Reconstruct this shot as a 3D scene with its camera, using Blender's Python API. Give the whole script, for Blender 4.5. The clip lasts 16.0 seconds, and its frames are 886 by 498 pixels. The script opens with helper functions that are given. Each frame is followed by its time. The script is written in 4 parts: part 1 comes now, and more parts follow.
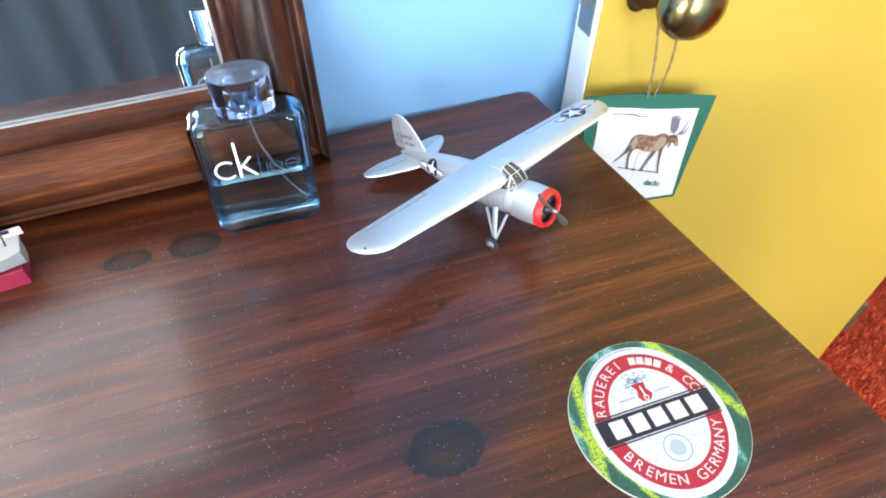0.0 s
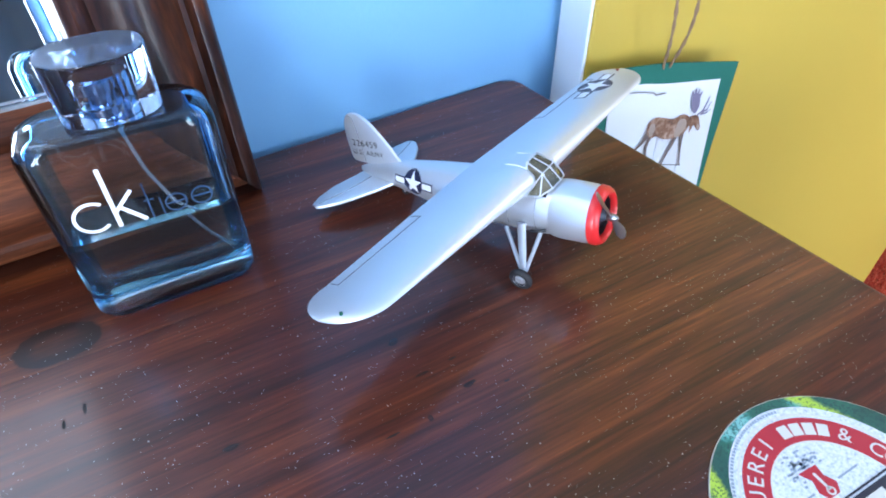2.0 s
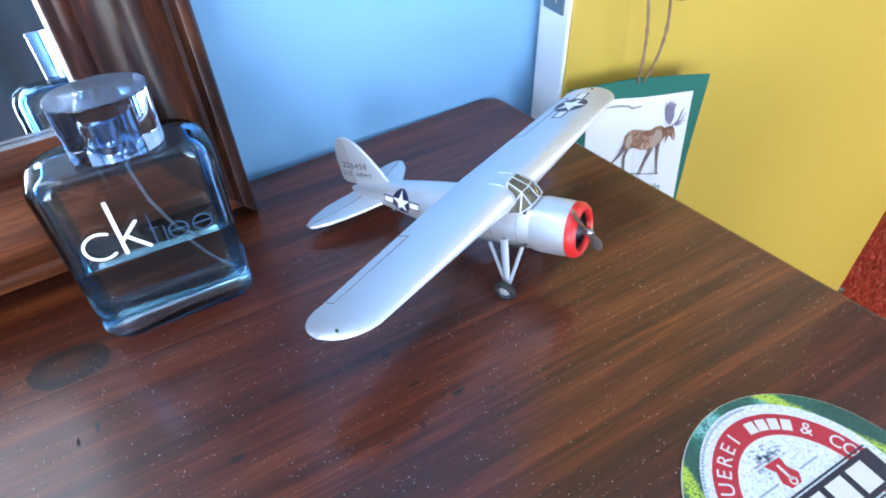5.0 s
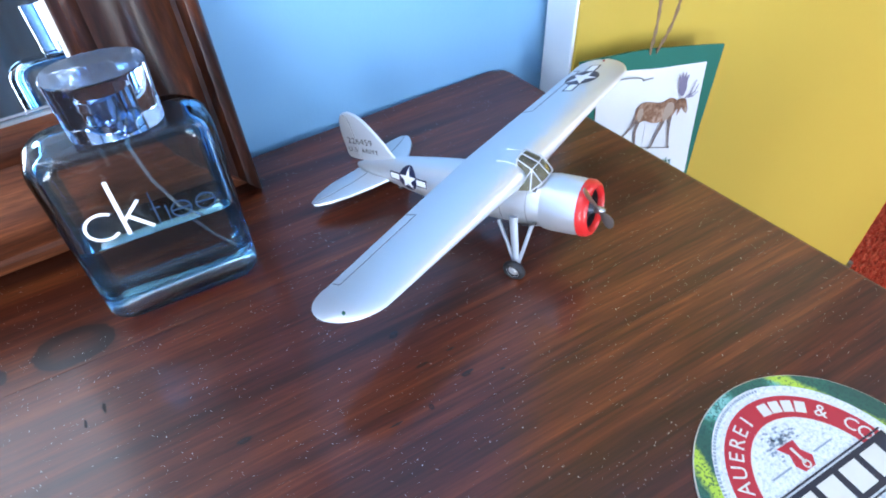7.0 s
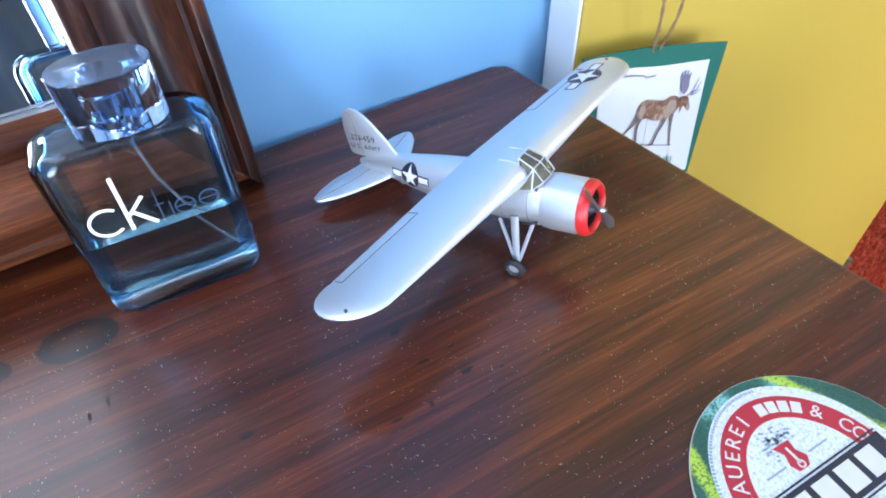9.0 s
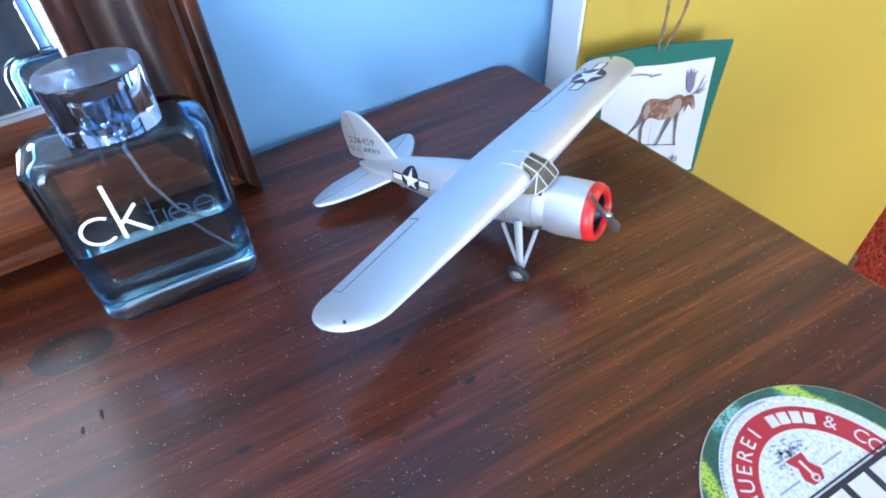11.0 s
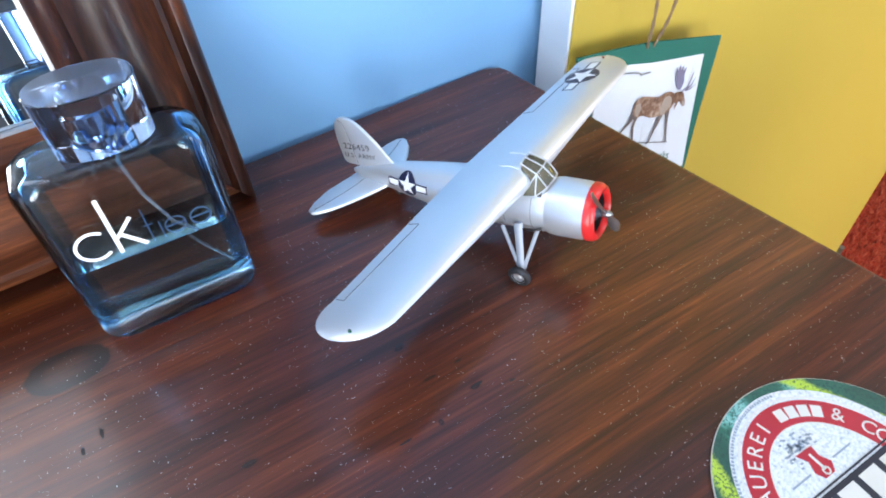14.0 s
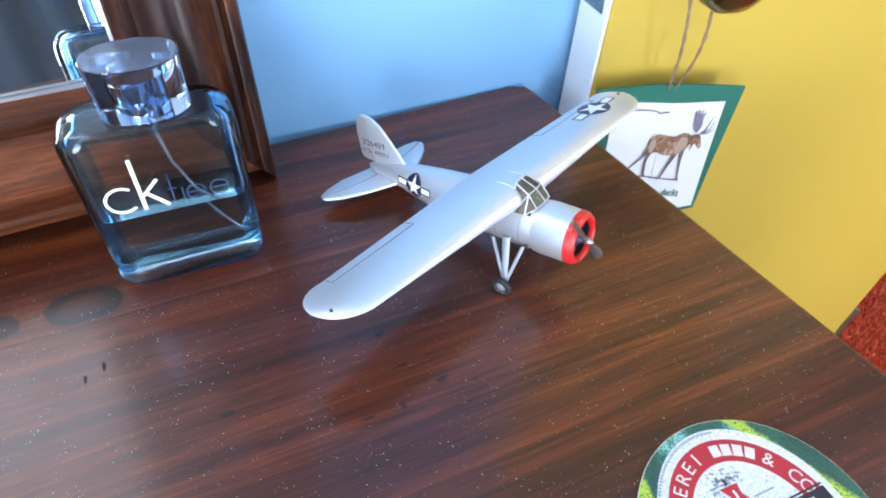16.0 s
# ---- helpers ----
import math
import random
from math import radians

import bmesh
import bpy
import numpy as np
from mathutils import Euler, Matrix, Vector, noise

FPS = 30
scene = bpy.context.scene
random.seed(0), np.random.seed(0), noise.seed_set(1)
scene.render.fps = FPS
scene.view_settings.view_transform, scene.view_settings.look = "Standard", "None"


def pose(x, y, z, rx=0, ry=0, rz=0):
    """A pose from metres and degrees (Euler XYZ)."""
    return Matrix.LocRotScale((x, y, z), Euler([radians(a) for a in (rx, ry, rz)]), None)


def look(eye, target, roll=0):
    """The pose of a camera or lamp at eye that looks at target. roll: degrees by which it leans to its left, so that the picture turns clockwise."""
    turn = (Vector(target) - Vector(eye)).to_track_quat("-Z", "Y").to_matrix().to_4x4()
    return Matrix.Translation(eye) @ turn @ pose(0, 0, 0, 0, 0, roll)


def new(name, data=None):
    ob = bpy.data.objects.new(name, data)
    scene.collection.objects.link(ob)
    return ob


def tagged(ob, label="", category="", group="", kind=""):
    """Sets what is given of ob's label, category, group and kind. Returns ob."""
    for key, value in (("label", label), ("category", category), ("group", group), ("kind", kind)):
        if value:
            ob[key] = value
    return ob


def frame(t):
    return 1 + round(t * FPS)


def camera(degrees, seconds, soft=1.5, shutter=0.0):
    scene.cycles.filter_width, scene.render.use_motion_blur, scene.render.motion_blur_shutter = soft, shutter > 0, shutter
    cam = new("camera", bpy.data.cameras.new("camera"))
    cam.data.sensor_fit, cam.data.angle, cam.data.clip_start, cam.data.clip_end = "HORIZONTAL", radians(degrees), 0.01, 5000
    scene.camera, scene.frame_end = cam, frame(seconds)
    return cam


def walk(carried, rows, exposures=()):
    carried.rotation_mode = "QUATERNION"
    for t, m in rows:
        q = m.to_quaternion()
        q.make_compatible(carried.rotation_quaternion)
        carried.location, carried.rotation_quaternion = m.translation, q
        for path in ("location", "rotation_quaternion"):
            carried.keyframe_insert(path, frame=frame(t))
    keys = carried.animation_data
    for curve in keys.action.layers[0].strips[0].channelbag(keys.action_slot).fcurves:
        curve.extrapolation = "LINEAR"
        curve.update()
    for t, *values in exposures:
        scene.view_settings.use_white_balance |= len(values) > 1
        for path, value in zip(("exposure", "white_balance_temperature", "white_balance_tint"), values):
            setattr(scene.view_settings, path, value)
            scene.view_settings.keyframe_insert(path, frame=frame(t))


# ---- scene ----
cam = camera(70.0, 16.0, 1.9)
PATH = [
    (0, (-0.255, -0.464, 1.245), (0.203, 0.806, -0.231), 0.9),
    (0.5, (-0.242, -0.407, 1.213), (0.248, 0.901, -0.218), -1.6),
    (1, (-0.231, -0.384, 1.169), (0.292, 0.959, -0.218), -0.3),
    (1.5, (-0.243, -0.361, 1.151), (0.355, 0.965, -0.221), 1.3),
    (2, (-0.25, -0.35, 1.132), (0.437, 0.925, -0.247), -0.6),
    (2.5, (-0.254, -0.352, 1.145), (0.522, 0.871, -0.233), 2.5),
    (3, (-0.251, -0.355, 1.151), (0.525, 0.889, -0.21), 2.0),
    (3.5, (-0.253, -0.36, 1.152), (0.515, 0.904, -0.194), 1.5),
    (4, (-0.252, -0.362, 1.152), (0.5, 0.903, -0.201), -0.3),
    (6.5, (-0.253, -0.354, 1.145), (0.423, 0.889, -0.27), -1.8),
    (7, (-0.25, -0.353, 1.148), (0.415, 0.872, -0.286), -2.2),
    (7.5, (-0.253, -0.357, 1.149), (0.412, 0.858, -0.293), -1.9),
    (8, (-0.251, -0.354, 1.15), (0.41, 0.859, -0.297), -1.9),
    (8.5, (-0.249, -0.352, 1.151), (0.406, 0.858, -0.301), -1.7),
    (9, (-0.25, -0.352, 1.152), (0.404, 0.856, -0.302), -1.7),
    (11.5, (-0.244, -0.34, 1.147), (0.401, 0.864, -0.314), -2.2),
    (12, (-0.243, -0.335, 1.144), (0.405, 0.868, -0.316), -2.2),
    (12.5, (-0.244, -0.331, 1.142), (0.408, 0.867, -0.321), -2.4),
    (13, (-0.244, -0.33, 1.142), (0.415, 0.865, -0.32), -2.5),
    (13.5, (-0.247, -0.332, 1.143), (0.423, 0.86, -0.317), -2.6),
    (14, (-0.25, -0.339, 1.148), (0.434, 0.851, -0.307), -2.7),
    (14.5, (-0.252, -0.348, 1.152), (0.443, 0.841, -0.298), -2.2),
    (15, (-0.248, -0.354, 1.156), (0.455, 0.837, -0.289), -1.2),
    (15.5, (-0.237, -0.354, 1.161), (0.456, 0.838, -0.287), 1.6),
    (16, (-0.241, -0.362, 1.168), (0.363, 0.865, -0.291), 3.4),
]
# stops and white balance of the filming camera, which drift along the clip
EXPOSURES = [(0.0, 0.28, 7500, 14), (0.5, 0.20, 6900, 15), (1.0, 0.15, 6600, 14), (2.0, -0.02, 5950, 15), (3.5, 0.02, 6100, 15), (6.5, 0.04, 6250, 15), (9.0, 0.04, 6250, 15), (12.5, -0.02, 6150, 15), (14.0, 0.02, 6850, 15), (15.0, 0.08, 7000, 15), (16.0, 0.12, 6700, 15)]
walk(cam, [(t, look(eye, target, roll)) for t, eye, target, roll in PATH], EXPOSURES)

# ---- light ----
world = bpy.data.worlds.new("sky")
scene.world = world
world.use_nodes = True
wn, wl = world.node_tree.nodes, world.node_tree.links
sky = wn.new("ShaderNodeTexSky")
sky.sky_type, sky.sun_disc = "NISHITA", False
sky.sun_elevation, sky.sun_rotation = radians(35), radians(200)
wl.new(sky.outputs["Color"], wn["Background"].inputs["Color"])
wn["Background"].inputs["Strength"].default_value = 0.42

WIN_X0, WIN_X1, WIN_Z0, WIN_Z1, WIN_Y = -3.15, 0.70, 0.45, 2.25, -2.5
lamp_data = bpy.data.lights.new("window_daylight", "AREA")
lamp_data.shape, lamp_data.size, lamp_data.size_y = "RECTANGLE", WIN_X1 - WIN_X0, WIN_Z1 - WIN_Z0
lamp_data.energy, lamp_data.color = 374.0, (0.775, 0.885, 1.0)
lamp = new("window_daylight", lamp_data)
lamp.matrix_world = look(((WIN_X0 + WIN_X1) / 2, WIN_Y - 0.36, (WIN_Z0 + WIN_Z1) / 2), ((WIN_X0 + WIN_X1) / 2, 0, (WIN_Z0 + WIN_Z1) / 2 + 1.5))

# Assumed roof window, never in view, lit for the sheen on the dresser top.
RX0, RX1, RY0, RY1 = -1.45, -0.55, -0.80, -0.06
roof_data = bpy.data.lights.new("assumed_roof_light", "AREA")
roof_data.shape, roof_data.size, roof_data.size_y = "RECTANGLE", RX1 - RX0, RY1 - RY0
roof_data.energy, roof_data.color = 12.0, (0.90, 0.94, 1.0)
roof_lamp = new("assumed_roof_light", roof_data)
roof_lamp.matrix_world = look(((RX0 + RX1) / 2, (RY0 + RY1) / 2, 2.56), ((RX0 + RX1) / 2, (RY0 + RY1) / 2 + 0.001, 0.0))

# Unseen hall opening and lamp, added to brighten the carpet past the doorway.
hall_data = bpy.data.lights.new("hall_fill_light", "AREA")
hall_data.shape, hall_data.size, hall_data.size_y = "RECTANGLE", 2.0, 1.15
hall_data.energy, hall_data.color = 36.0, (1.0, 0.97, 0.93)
hall_lamp = new("hall_fill_light", hall_data)
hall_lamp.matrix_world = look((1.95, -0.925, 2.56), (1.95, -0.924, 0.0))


# ---- material tools ----
def mat(name, color=(0.5, 0.5, 0.5), rough=0.5, metal=0.0, **more):
    m = bpy.data.materials.new(name)
    m.use_nodes = True
    b = m.node_tree.nodes["Principled BSDF"]
    b.inputs["Base Color"].default_value = (*color, 1)
    b.inputs["Roughness"].default_value = rough
    b.inputs["Metallic"].default_value = metal
    for k, v in more.items():
        b.inputs[k.replace("_", " ")].default_value = v
    return m


class Nodes:
    """Short hand for one material's nodes."""

    def __init__(self, m):
        self.n, self.l = m.node_tree.nodes, m.node_tree.links
        self.b = self.n["Principled BSDF"]

    def add(self, kind, **inputs):
        node = self.n.new(kind)
        for k, v in inputs.items():
            self.put(node.inputs[k.replace("_", " ")], v)
        return node

    def put(self, socket, v):
        if isinstance(v, bpy.types.NodeSocket):
            self.l.new(v, socket)
        else:
            socket.default_value = v

    def place(self, scale=(1, 1, 1), move=(0, 0, 0), turn=(0, 0, 0), kind="Object"):
        c = self.n.new("ShaderNodeTexCoord")
        g = self.n.new("ShaderNodeMapping")
        self.l.new(c.outputs[kind], g.inputs["Vector"])
        g.inputs["Scale"].default_value, g.inputs["Location"].default_value, g.inputs["Rotation"].default_value = scale, move, turn
        return g.outputs["Vector"]

    def world_place(self, scale=(1, 1, 1)):
        c = self.n.new("ShaderNodeNewGeometry")
        g = self.n.new("ShaderNodeMapping")
        self.l.new(c.outputs["Position"], g.inputs["Vector"])
        g.inputs["Scale"].default_value = scale
        return g.outputs["Vector"]

    def noise(self, vec, scale, detail=4.0, rough=0.5, distort=0.0):
        t = self.add("ShaderNodeTexNoise", Scale=scale, Detail=detail, Roughness=rough, Distortion=distort)
        self.l.new(vec, t.inputs["Vector"])
        return t.outputs["Fac"]

    def ramp(self, fac, *stops):
        r = self.n.new("ShaderNodeValToRGB")
        e = r.color_ramp.elements
        while len(e) < len(stops):
            e.new(0.5)
        for el, (p, c) in zip(e, stops):
            el.position = p
            el.color = (*c, 1) if len(c) == 3 else c
        self.l.new(fac, r.inputs["Fac"])
        return r.outputs["Color"]

    def mix(self, fac, a, b, blend="MIX"):
        m = self.n.new("ShaderNodeMix")
        m.data_type, m.blend_type = "RGBA", blend
        self.put(m.inputs[0], fac)
        for s, v in ((6, a), (7, b)):
            self.put(m.inputs[s], v if isinstance(v, bpy.types.NodeSocket) else (*v, 1))
        return m.outputs[2]

    def math(self, op, a, b=0.0, clamp=False):
        m = self.n.new("ShaderNodeMath")
        m.operation, m.use_clamp = op, clamp
        self.put(m.inputs[0], a)
        self.put(m.inputs[1], b)
        return m.outputs[0]

    def bump(self, height, strength=0.2, distance=0.001):
        b = self.add("ShaderNodeBump", Strength=strength, Distance=distance)
        self.l.new(height, b.inputs["Height"])
        self.l.new(b.outputs["Normal"], self.b.inputs["Normal"])

    def color(self, c):
        self.put(self.b.inputs["Base Color"], c)

    def rough(self, c):
        self.put(self.b.inputs["Roughness"], c)


G3 = lambda v: (v, v, v)


def wood_mat(name, dark, mid, light, along="x", rough=0.25, coat=0.5, knots=(), streak=1.0, dust=0.0):
    """Varnished pine: long grain, growth bands, knots with their own shape, dust."""
    m = mat(name, mid, rough)
    k = Nodes(m)
    s = {"x": (0.62, 14.0, 14.0), "z": (14.0, 14.0, 1.0)}[along]
    v = k.world_place(s)
    info = k.n.new("ShaderNodeObjectInfo")
    shift = k.add("ShaderNodeVectorMath")
    k.l.new(v, shift.inputs[0])
    rnd = k.math("MULTIPLY", info.outputs["Random"], 37.0)
    comb = k.add("ShaderNodeCombineXYZ")
    k.l.new(rnd, comb.inputs["X"]), k.l.new(rnd, comb.inputs["Y"]), k.l.new(rnd, comb.inputs["Z"])
    k.l.new(comb.outputs["Vector"], shift.inputs[1])
    vec = shift.outputs["Vector"]
    bands = k.noise(vec, 4.0 * streak, 3.0, 0.55, 1.2)
    fine = k.noise(vec, 15.0 * streak, 5.0, 0.66, 0.6)
    c = k.ramp(bands, (0.28, dark), (0.5, mid), (0.72, light))
    f = k.ramp(fine, (0.33, G3(0.55)), (0.49, G3(0.92)), (0.58, G3(1.02)), (0.68, G3(1.5)))
    c = k.mix(0.9, c, f, "MULTIPLY")
    thin = k.noise(vec, 62.0 * streak, 3.0, 0.6, 0.3)
    c = k.mix(0.7, c, k.ramp(thin, (0.34, G3(0.5)), (0.5, G3(1.0)), (0.66, G3(1.5))), "MULTIPLY")
    blot = k.noise(k.world_place((1, 1, 1)), 9.0, 3.0)
    c = k.mix(k.math("MULTIPLY", blot, 0.5), c, dark)
    geo = k.n.new("ShaderNodeNewGeometry")
    for x, y, rx, ry in knots:
        d = k.add("ShaderNodeVectorMath")
        d.operation = "SUBTRACT"
        k.l.new(geo.outputs["Position"], d.inputs[0])
        d.inputs[1].default_value = (x, y, 0.9)
        w = k.add("ShaderNodeVectorMath")
        w.operation = "MULTIPLY"
        k.l.new(d.outputs["Vector"], w.inputs[0])
        w.inputs[1].default_value = (1 / rx, 1 / ry, 0)
        ln = k.add("ShaderNodeVectorMath")
        ln.operation = "LENGTH"
        k.l.new(w.outputs["Vector"], ln.inputs[0])
        wob = k.math("ADD", ln.outputs["Value"], k.math("MULTIPLY", k.math("SUBTRACT", k.noise(k.world_place(), 90.0), 0.5), 0.5))
        ring = k.ramp(k.math("MULTIPLY", wob, 0.5), (0.0, G3(0.62)), (0.24, G3(0.74)), (0.38, G3(0.95)), (0.49, G3(0.97)), (0.53, G3(0.30)), (0.72, G3(0.10)), (0.95, G3(0.0)))
        c = k.mix(ring, c, (0.004, 0.002, 0.0015))
    if dust:
        sp = k.add("ShaderNodeTexVoronoi", Scale=760.0)
        k.l.new(k.world_place(), sp.inputs["Vector"])
        size = k.math("MULTIPLY", k.math("SUBTRACT", k.noise(k.world_place(), 900.0, 2.0), 0.42), 0.76)
        near = k.math("LESS_THAN", sp.outputs["Distance"], size)
        some = k.math("GREATER_THAN", k.noise(k.world_place(), 60.0, 4.0, 0.7), 0.50)
        spots = k.math("MULTIPLY", k.math("MULTIPLY", near, some), dust)
        c = k.mix(spots, c, (0.52, 0.54, 0.56))
        haze = k.noise(k.world_place(), 14.0, 5.0, 0.6)
        k.rough(k.ramp(haze, (0.3, G3(rough * 0.8)), (0.7, G3(rough * 1.4))))
    k.color(c)
    k.bump(fine, 0.06, 0.0006)
    k.b.inputs["Coat Weight"].default_value = coat
    k.b.inputs["Specular IOR Level"].default_value = 0.42
    k.b.inputs["Coat Roughness"].default_value = 0.13
    return m


KNOTS = ((-0.197, -0.314, 0.0225, 0.0165), (-0.3205, -0.1045, 0.0185, 0.0115), (-0.367, -0.105, 0.016, 0.009))
DENTS = ((-0.1847, -0.1792, 0.0022, 0.0014), (-0.1657, -0.2156, 0.0024, 0.0011), (-0.264, -0.1954, 0.0026, 0.0013), (-0.1878, -0.2223, 0.0010, 0.0013), (-0.1809, -0.2009, 0.0030, 0.0006))
M_TOP = wood_mat("dark_varnished_pine", (0.026, 0.0052, 0.0019), (0.088, 0.0160, 0.0048), (0.195, 0.046, 0.0115), "x", 0.36, 0.48, KNOTS + DENTS, 0.8, 0.9)
M_BODY = wood_mat("dark_varnished_pine_body", (0.03, 0.009, 0.005), (0.07, 0.022, 0.01), (0.12, 0.04, 0.017), "z", 0.3, 0.3)
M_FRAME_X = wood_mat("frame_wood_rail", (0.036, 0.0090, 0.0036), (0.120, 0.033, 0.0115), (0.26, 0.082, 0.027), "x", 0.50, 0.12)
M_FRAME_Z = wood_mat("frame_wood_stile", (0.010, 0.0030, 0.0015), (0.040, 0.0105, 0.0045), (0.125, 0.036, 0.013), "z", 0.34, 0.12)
M_FRAME_X.node_tree.nodes["Principled BSDF"].inputs["Specular IOR Level"].default_value = 0.18
M_FRAME_X.node_tree.nodes["Principled BSDF"].inputs["Coat Weight"].default_value = 0.0
for m in (M_FRAME_Z,):
    m.node_tree.nodes["Principled BSDF"].inputs["Specular IOR Level"].default_value = 0.22
    m.node_tree.nodes["Principled BSDF"].inputs["Coat Weight"].default_value = 0.08


def wall_mat(name, color, scale=1.0, rough=0.6, bump=0.25):
    m = mat(name, color, rough)
    k = Nodes(m)
    v = k.world_place()
    big = k.noise(v, 2.2 * scale, 4.0)
    c = k.mix(k.math("MULTIPLY", big, 0.18), color, tuple(x * 0.82 for x in color))
    fine = k.noise(v, 260.0 * scale, 4.0, 0.6)
    c = k.mix(k.math("MULTIPLY", fine, 0.10), c, tuple(min(1, x * 1.12) for x in color))
    k.color(c)
    k.bump(fine, bump, 0.0006)
    return m


M_BLUE = wall_mat("pale_blue_emulsion", (0.170, 0.380, 0.615))
M_WHITE = wall_mat("white_gloss_paint", (0.82, 0.86, 0.88), 1.0, 0.35, 0.08)
M_CEIL = wall_mat("white_ceiling_paint", (0.86, 0.86, 0.85))
M_YELLOW = wall_mat("yellow_door_paint", (0.51, 0.365, 0.058), 1.0, 0.42, 0.12)
M_HALL = wall_mat("hall_cream_paint", (0.7, 0.62, 0.5))
M_FLOOR = wall_mat("brown_carpet", (0.16, 0.10, 0.07), 1.0, 0.95, 0.6)


def simple(name, color, rough=0.5, metal=0.0, vary=0.15, scale=120.0, bump=0.0, **more):
    m = mat(name, color, rough, metal, **more)
    k = Nodes(m)
    n = k.noise(k.place(), scale, 4.0, 0.6)
    k.color(k.mix(k.math("MULTIPLY", n, vary * 2), color, tuple(x * 0.6 for x in color)))
    if bump:
        k.bump(n, bump, 0.0004)
    return m


# ---- mesh tools ----
def part(name, bm, material, parent=None, label="", smooth=False):
    """Links a bmesh as one mesh object, under a thing or a part where one is given."""
    bmesh.ops.recalc_face_normals(bm, faces=bm.faces)
    me = bpy.data.meshes.new(name)
    bm.to_mesh(me)
    bm.free()
    me.materials.append(material)
    if smooth:
        me.shade_smooth()
        me.set_sharp_from_angle(angle=radians(38))
    ob = new(name, me)
    if parent:
        ob.parent = parent
    if label:
        tagged(ob, label)
    return ob


def thing(name, label, category, m=None, group="", kind=""):
    e = new(name)
    e.empty_display_size = 0.02
    if m is not None:
        e.matrix_world = m
    return tagged(e, label, category, group, kind)


def box(x0, x1, y0, y1, z0, z1, bevel=0.0, seg=2):
    bm = bmesh.new()
    bmesh.ops.create_cube(bm, size=1, matrix=Matrix.LocRotScale(((x0 + x1) / 2, (y0 + y1) / 2, (z0 + z1) / 2), None, (x1 - x0, y1 - y0, z1 - z0)))
    if bevel:
        bmesh.ops.bevel(bm, geom=bm.edges[:], offset=bevel, segments=seg, profile=0.5, affect="EDGES")
    return bm


def prism(points, z0, z1, bevel=0.0, seg=2, m=None):
    """A flat outline (x, y), raised from z0 to z1."""
    bm = bmesh.new()
    lo = [bm.verts.new((x, y, z0)) for x, y in points]
    hi = [bm.verts.new((x, y, z1)) for x, y in points]
    bm.faces.new(lo[::-1])
    bm.faces.new(hi)
    n = len(points)
    for i in range(n):
        bm.faces.new((lo[i], lo[(i + 1) % n], hi[(i + 1) % n], hi[i]))
    bmesh.ops.recalc_face_normals(bm, faces=bm.faces)
    if bevel:
        rim = [e for e in bm.edges if len({round(v.co.z, 6) for v in e.verts}) == 1]
        bmesh.ops.bevel(bm, geom=rim, offset=bevel, segments=seg, profile=0.5, affect="EDGES")
    if m is not None:
        bm.transform(m)
    return bm


def loft(rings, closed_ends=True, m=None):
    """Skins rings of equal count, each a list of (x, y, z)."""
    bm = bmesh.new()
    vs = [[bm.verts.new(p) for p in r] for r in rings]
    n = len(rings[0])
    for a, b in zip(vs, vs[1:]):
        for i in range(n):
            bm.faces.new((a[i], a[(i + 1) % n], b[(i + 1) % n], b[i]))
    if closed_ends:
        bm.faces.new(vs[0][::-1])
        bm.faces.new(vs[-1])
    if m is not None:
        bm.transform(m)
    return bm


def oval(cx, cy, cz, rx, rz, n=32, power=2.0, plane="xz"):
    """A ring of points: an ellipse, or squarer with a higher power."""
    out = []
    for i in range(n):
        a = 2 * math.pi * i / n
        c, s = math.cos(a), math.sin(a)
        u = rx * math.copysign(abs(c) ** (2 / power), c)
        v = rz * math.copysign(abs(s) ** (2 / power), s)
        out.append((cx + u, cy, cz + v) if plane == "xz" else (cx + u, cy + v, cz))
    return out


def rod(a, b, r, r2=None, n=10, flat=1.0, side=None):
    """A straight rod from a to b; flat below 1 squeezes it across its side."""
    a, b = Vector(a), Vector(b)
    d = (b - a).normalized()
    u = Vector(side) if side else (Vector((0, 0, 1)) if abs(d.z) < 0.9 else Vector((1, 0, 0)))
    u = (u - d * u.dot(d)).normalized()
    w = d.cross(u)
    r2 = r if r2 is None else r2
    return loft([[tuple(p + u * (q * math.cos(t)) + w * (q * flat * math.sin(t))) for t in (2 * math.pi * i / n for i in range(n))] for p, q in ((a, r), (b, r2))])


def tube(points, r, n=8):
    """A bent rod along points."""
    pts = [Vector(p) for p in points]
    rings = []
    for i, p in enumerate(pts):
        d = (pts[min(i + 1, len(pts) - 1)] - pts[max(i - 1, 0)]).normalized()
        u = d.orthogonal().normalized()
        if rings:
            u = last - d * last.dot(d)
            u.normalize()
        last = u
        w = d.cross(u)
        rings.append([tuple(p + (u * math.cos(t) + w * math.sin(t)) * r) for t in (2 * math.pi * j / n for j in range(n))])
    return loft(rings)


def torus(R, r, n=40, k=12, m=None, sq=1.0):
    bm = bmesh.new()
    vs = [[bm.verts.new(((R + r * math.cos(b)) * math.cos(a), (R + r * math.cos(b)) * math.sin(a), sq * r * math.sin(b))) for b in (2 * math.pi * j / k for j in range(k))] for a in (2 * math.pi * i / n for i in range(n))]
    for i in range(n):
        for j in range(k):
            bm.faces.new((vs[i][j], vs[(i + 1) % n][j], vs[(i + 1) % n][(j + 1) % k], vs[i][(j + 1) % k]))
    if m is not None:
        bm.transform(m)
    return bm


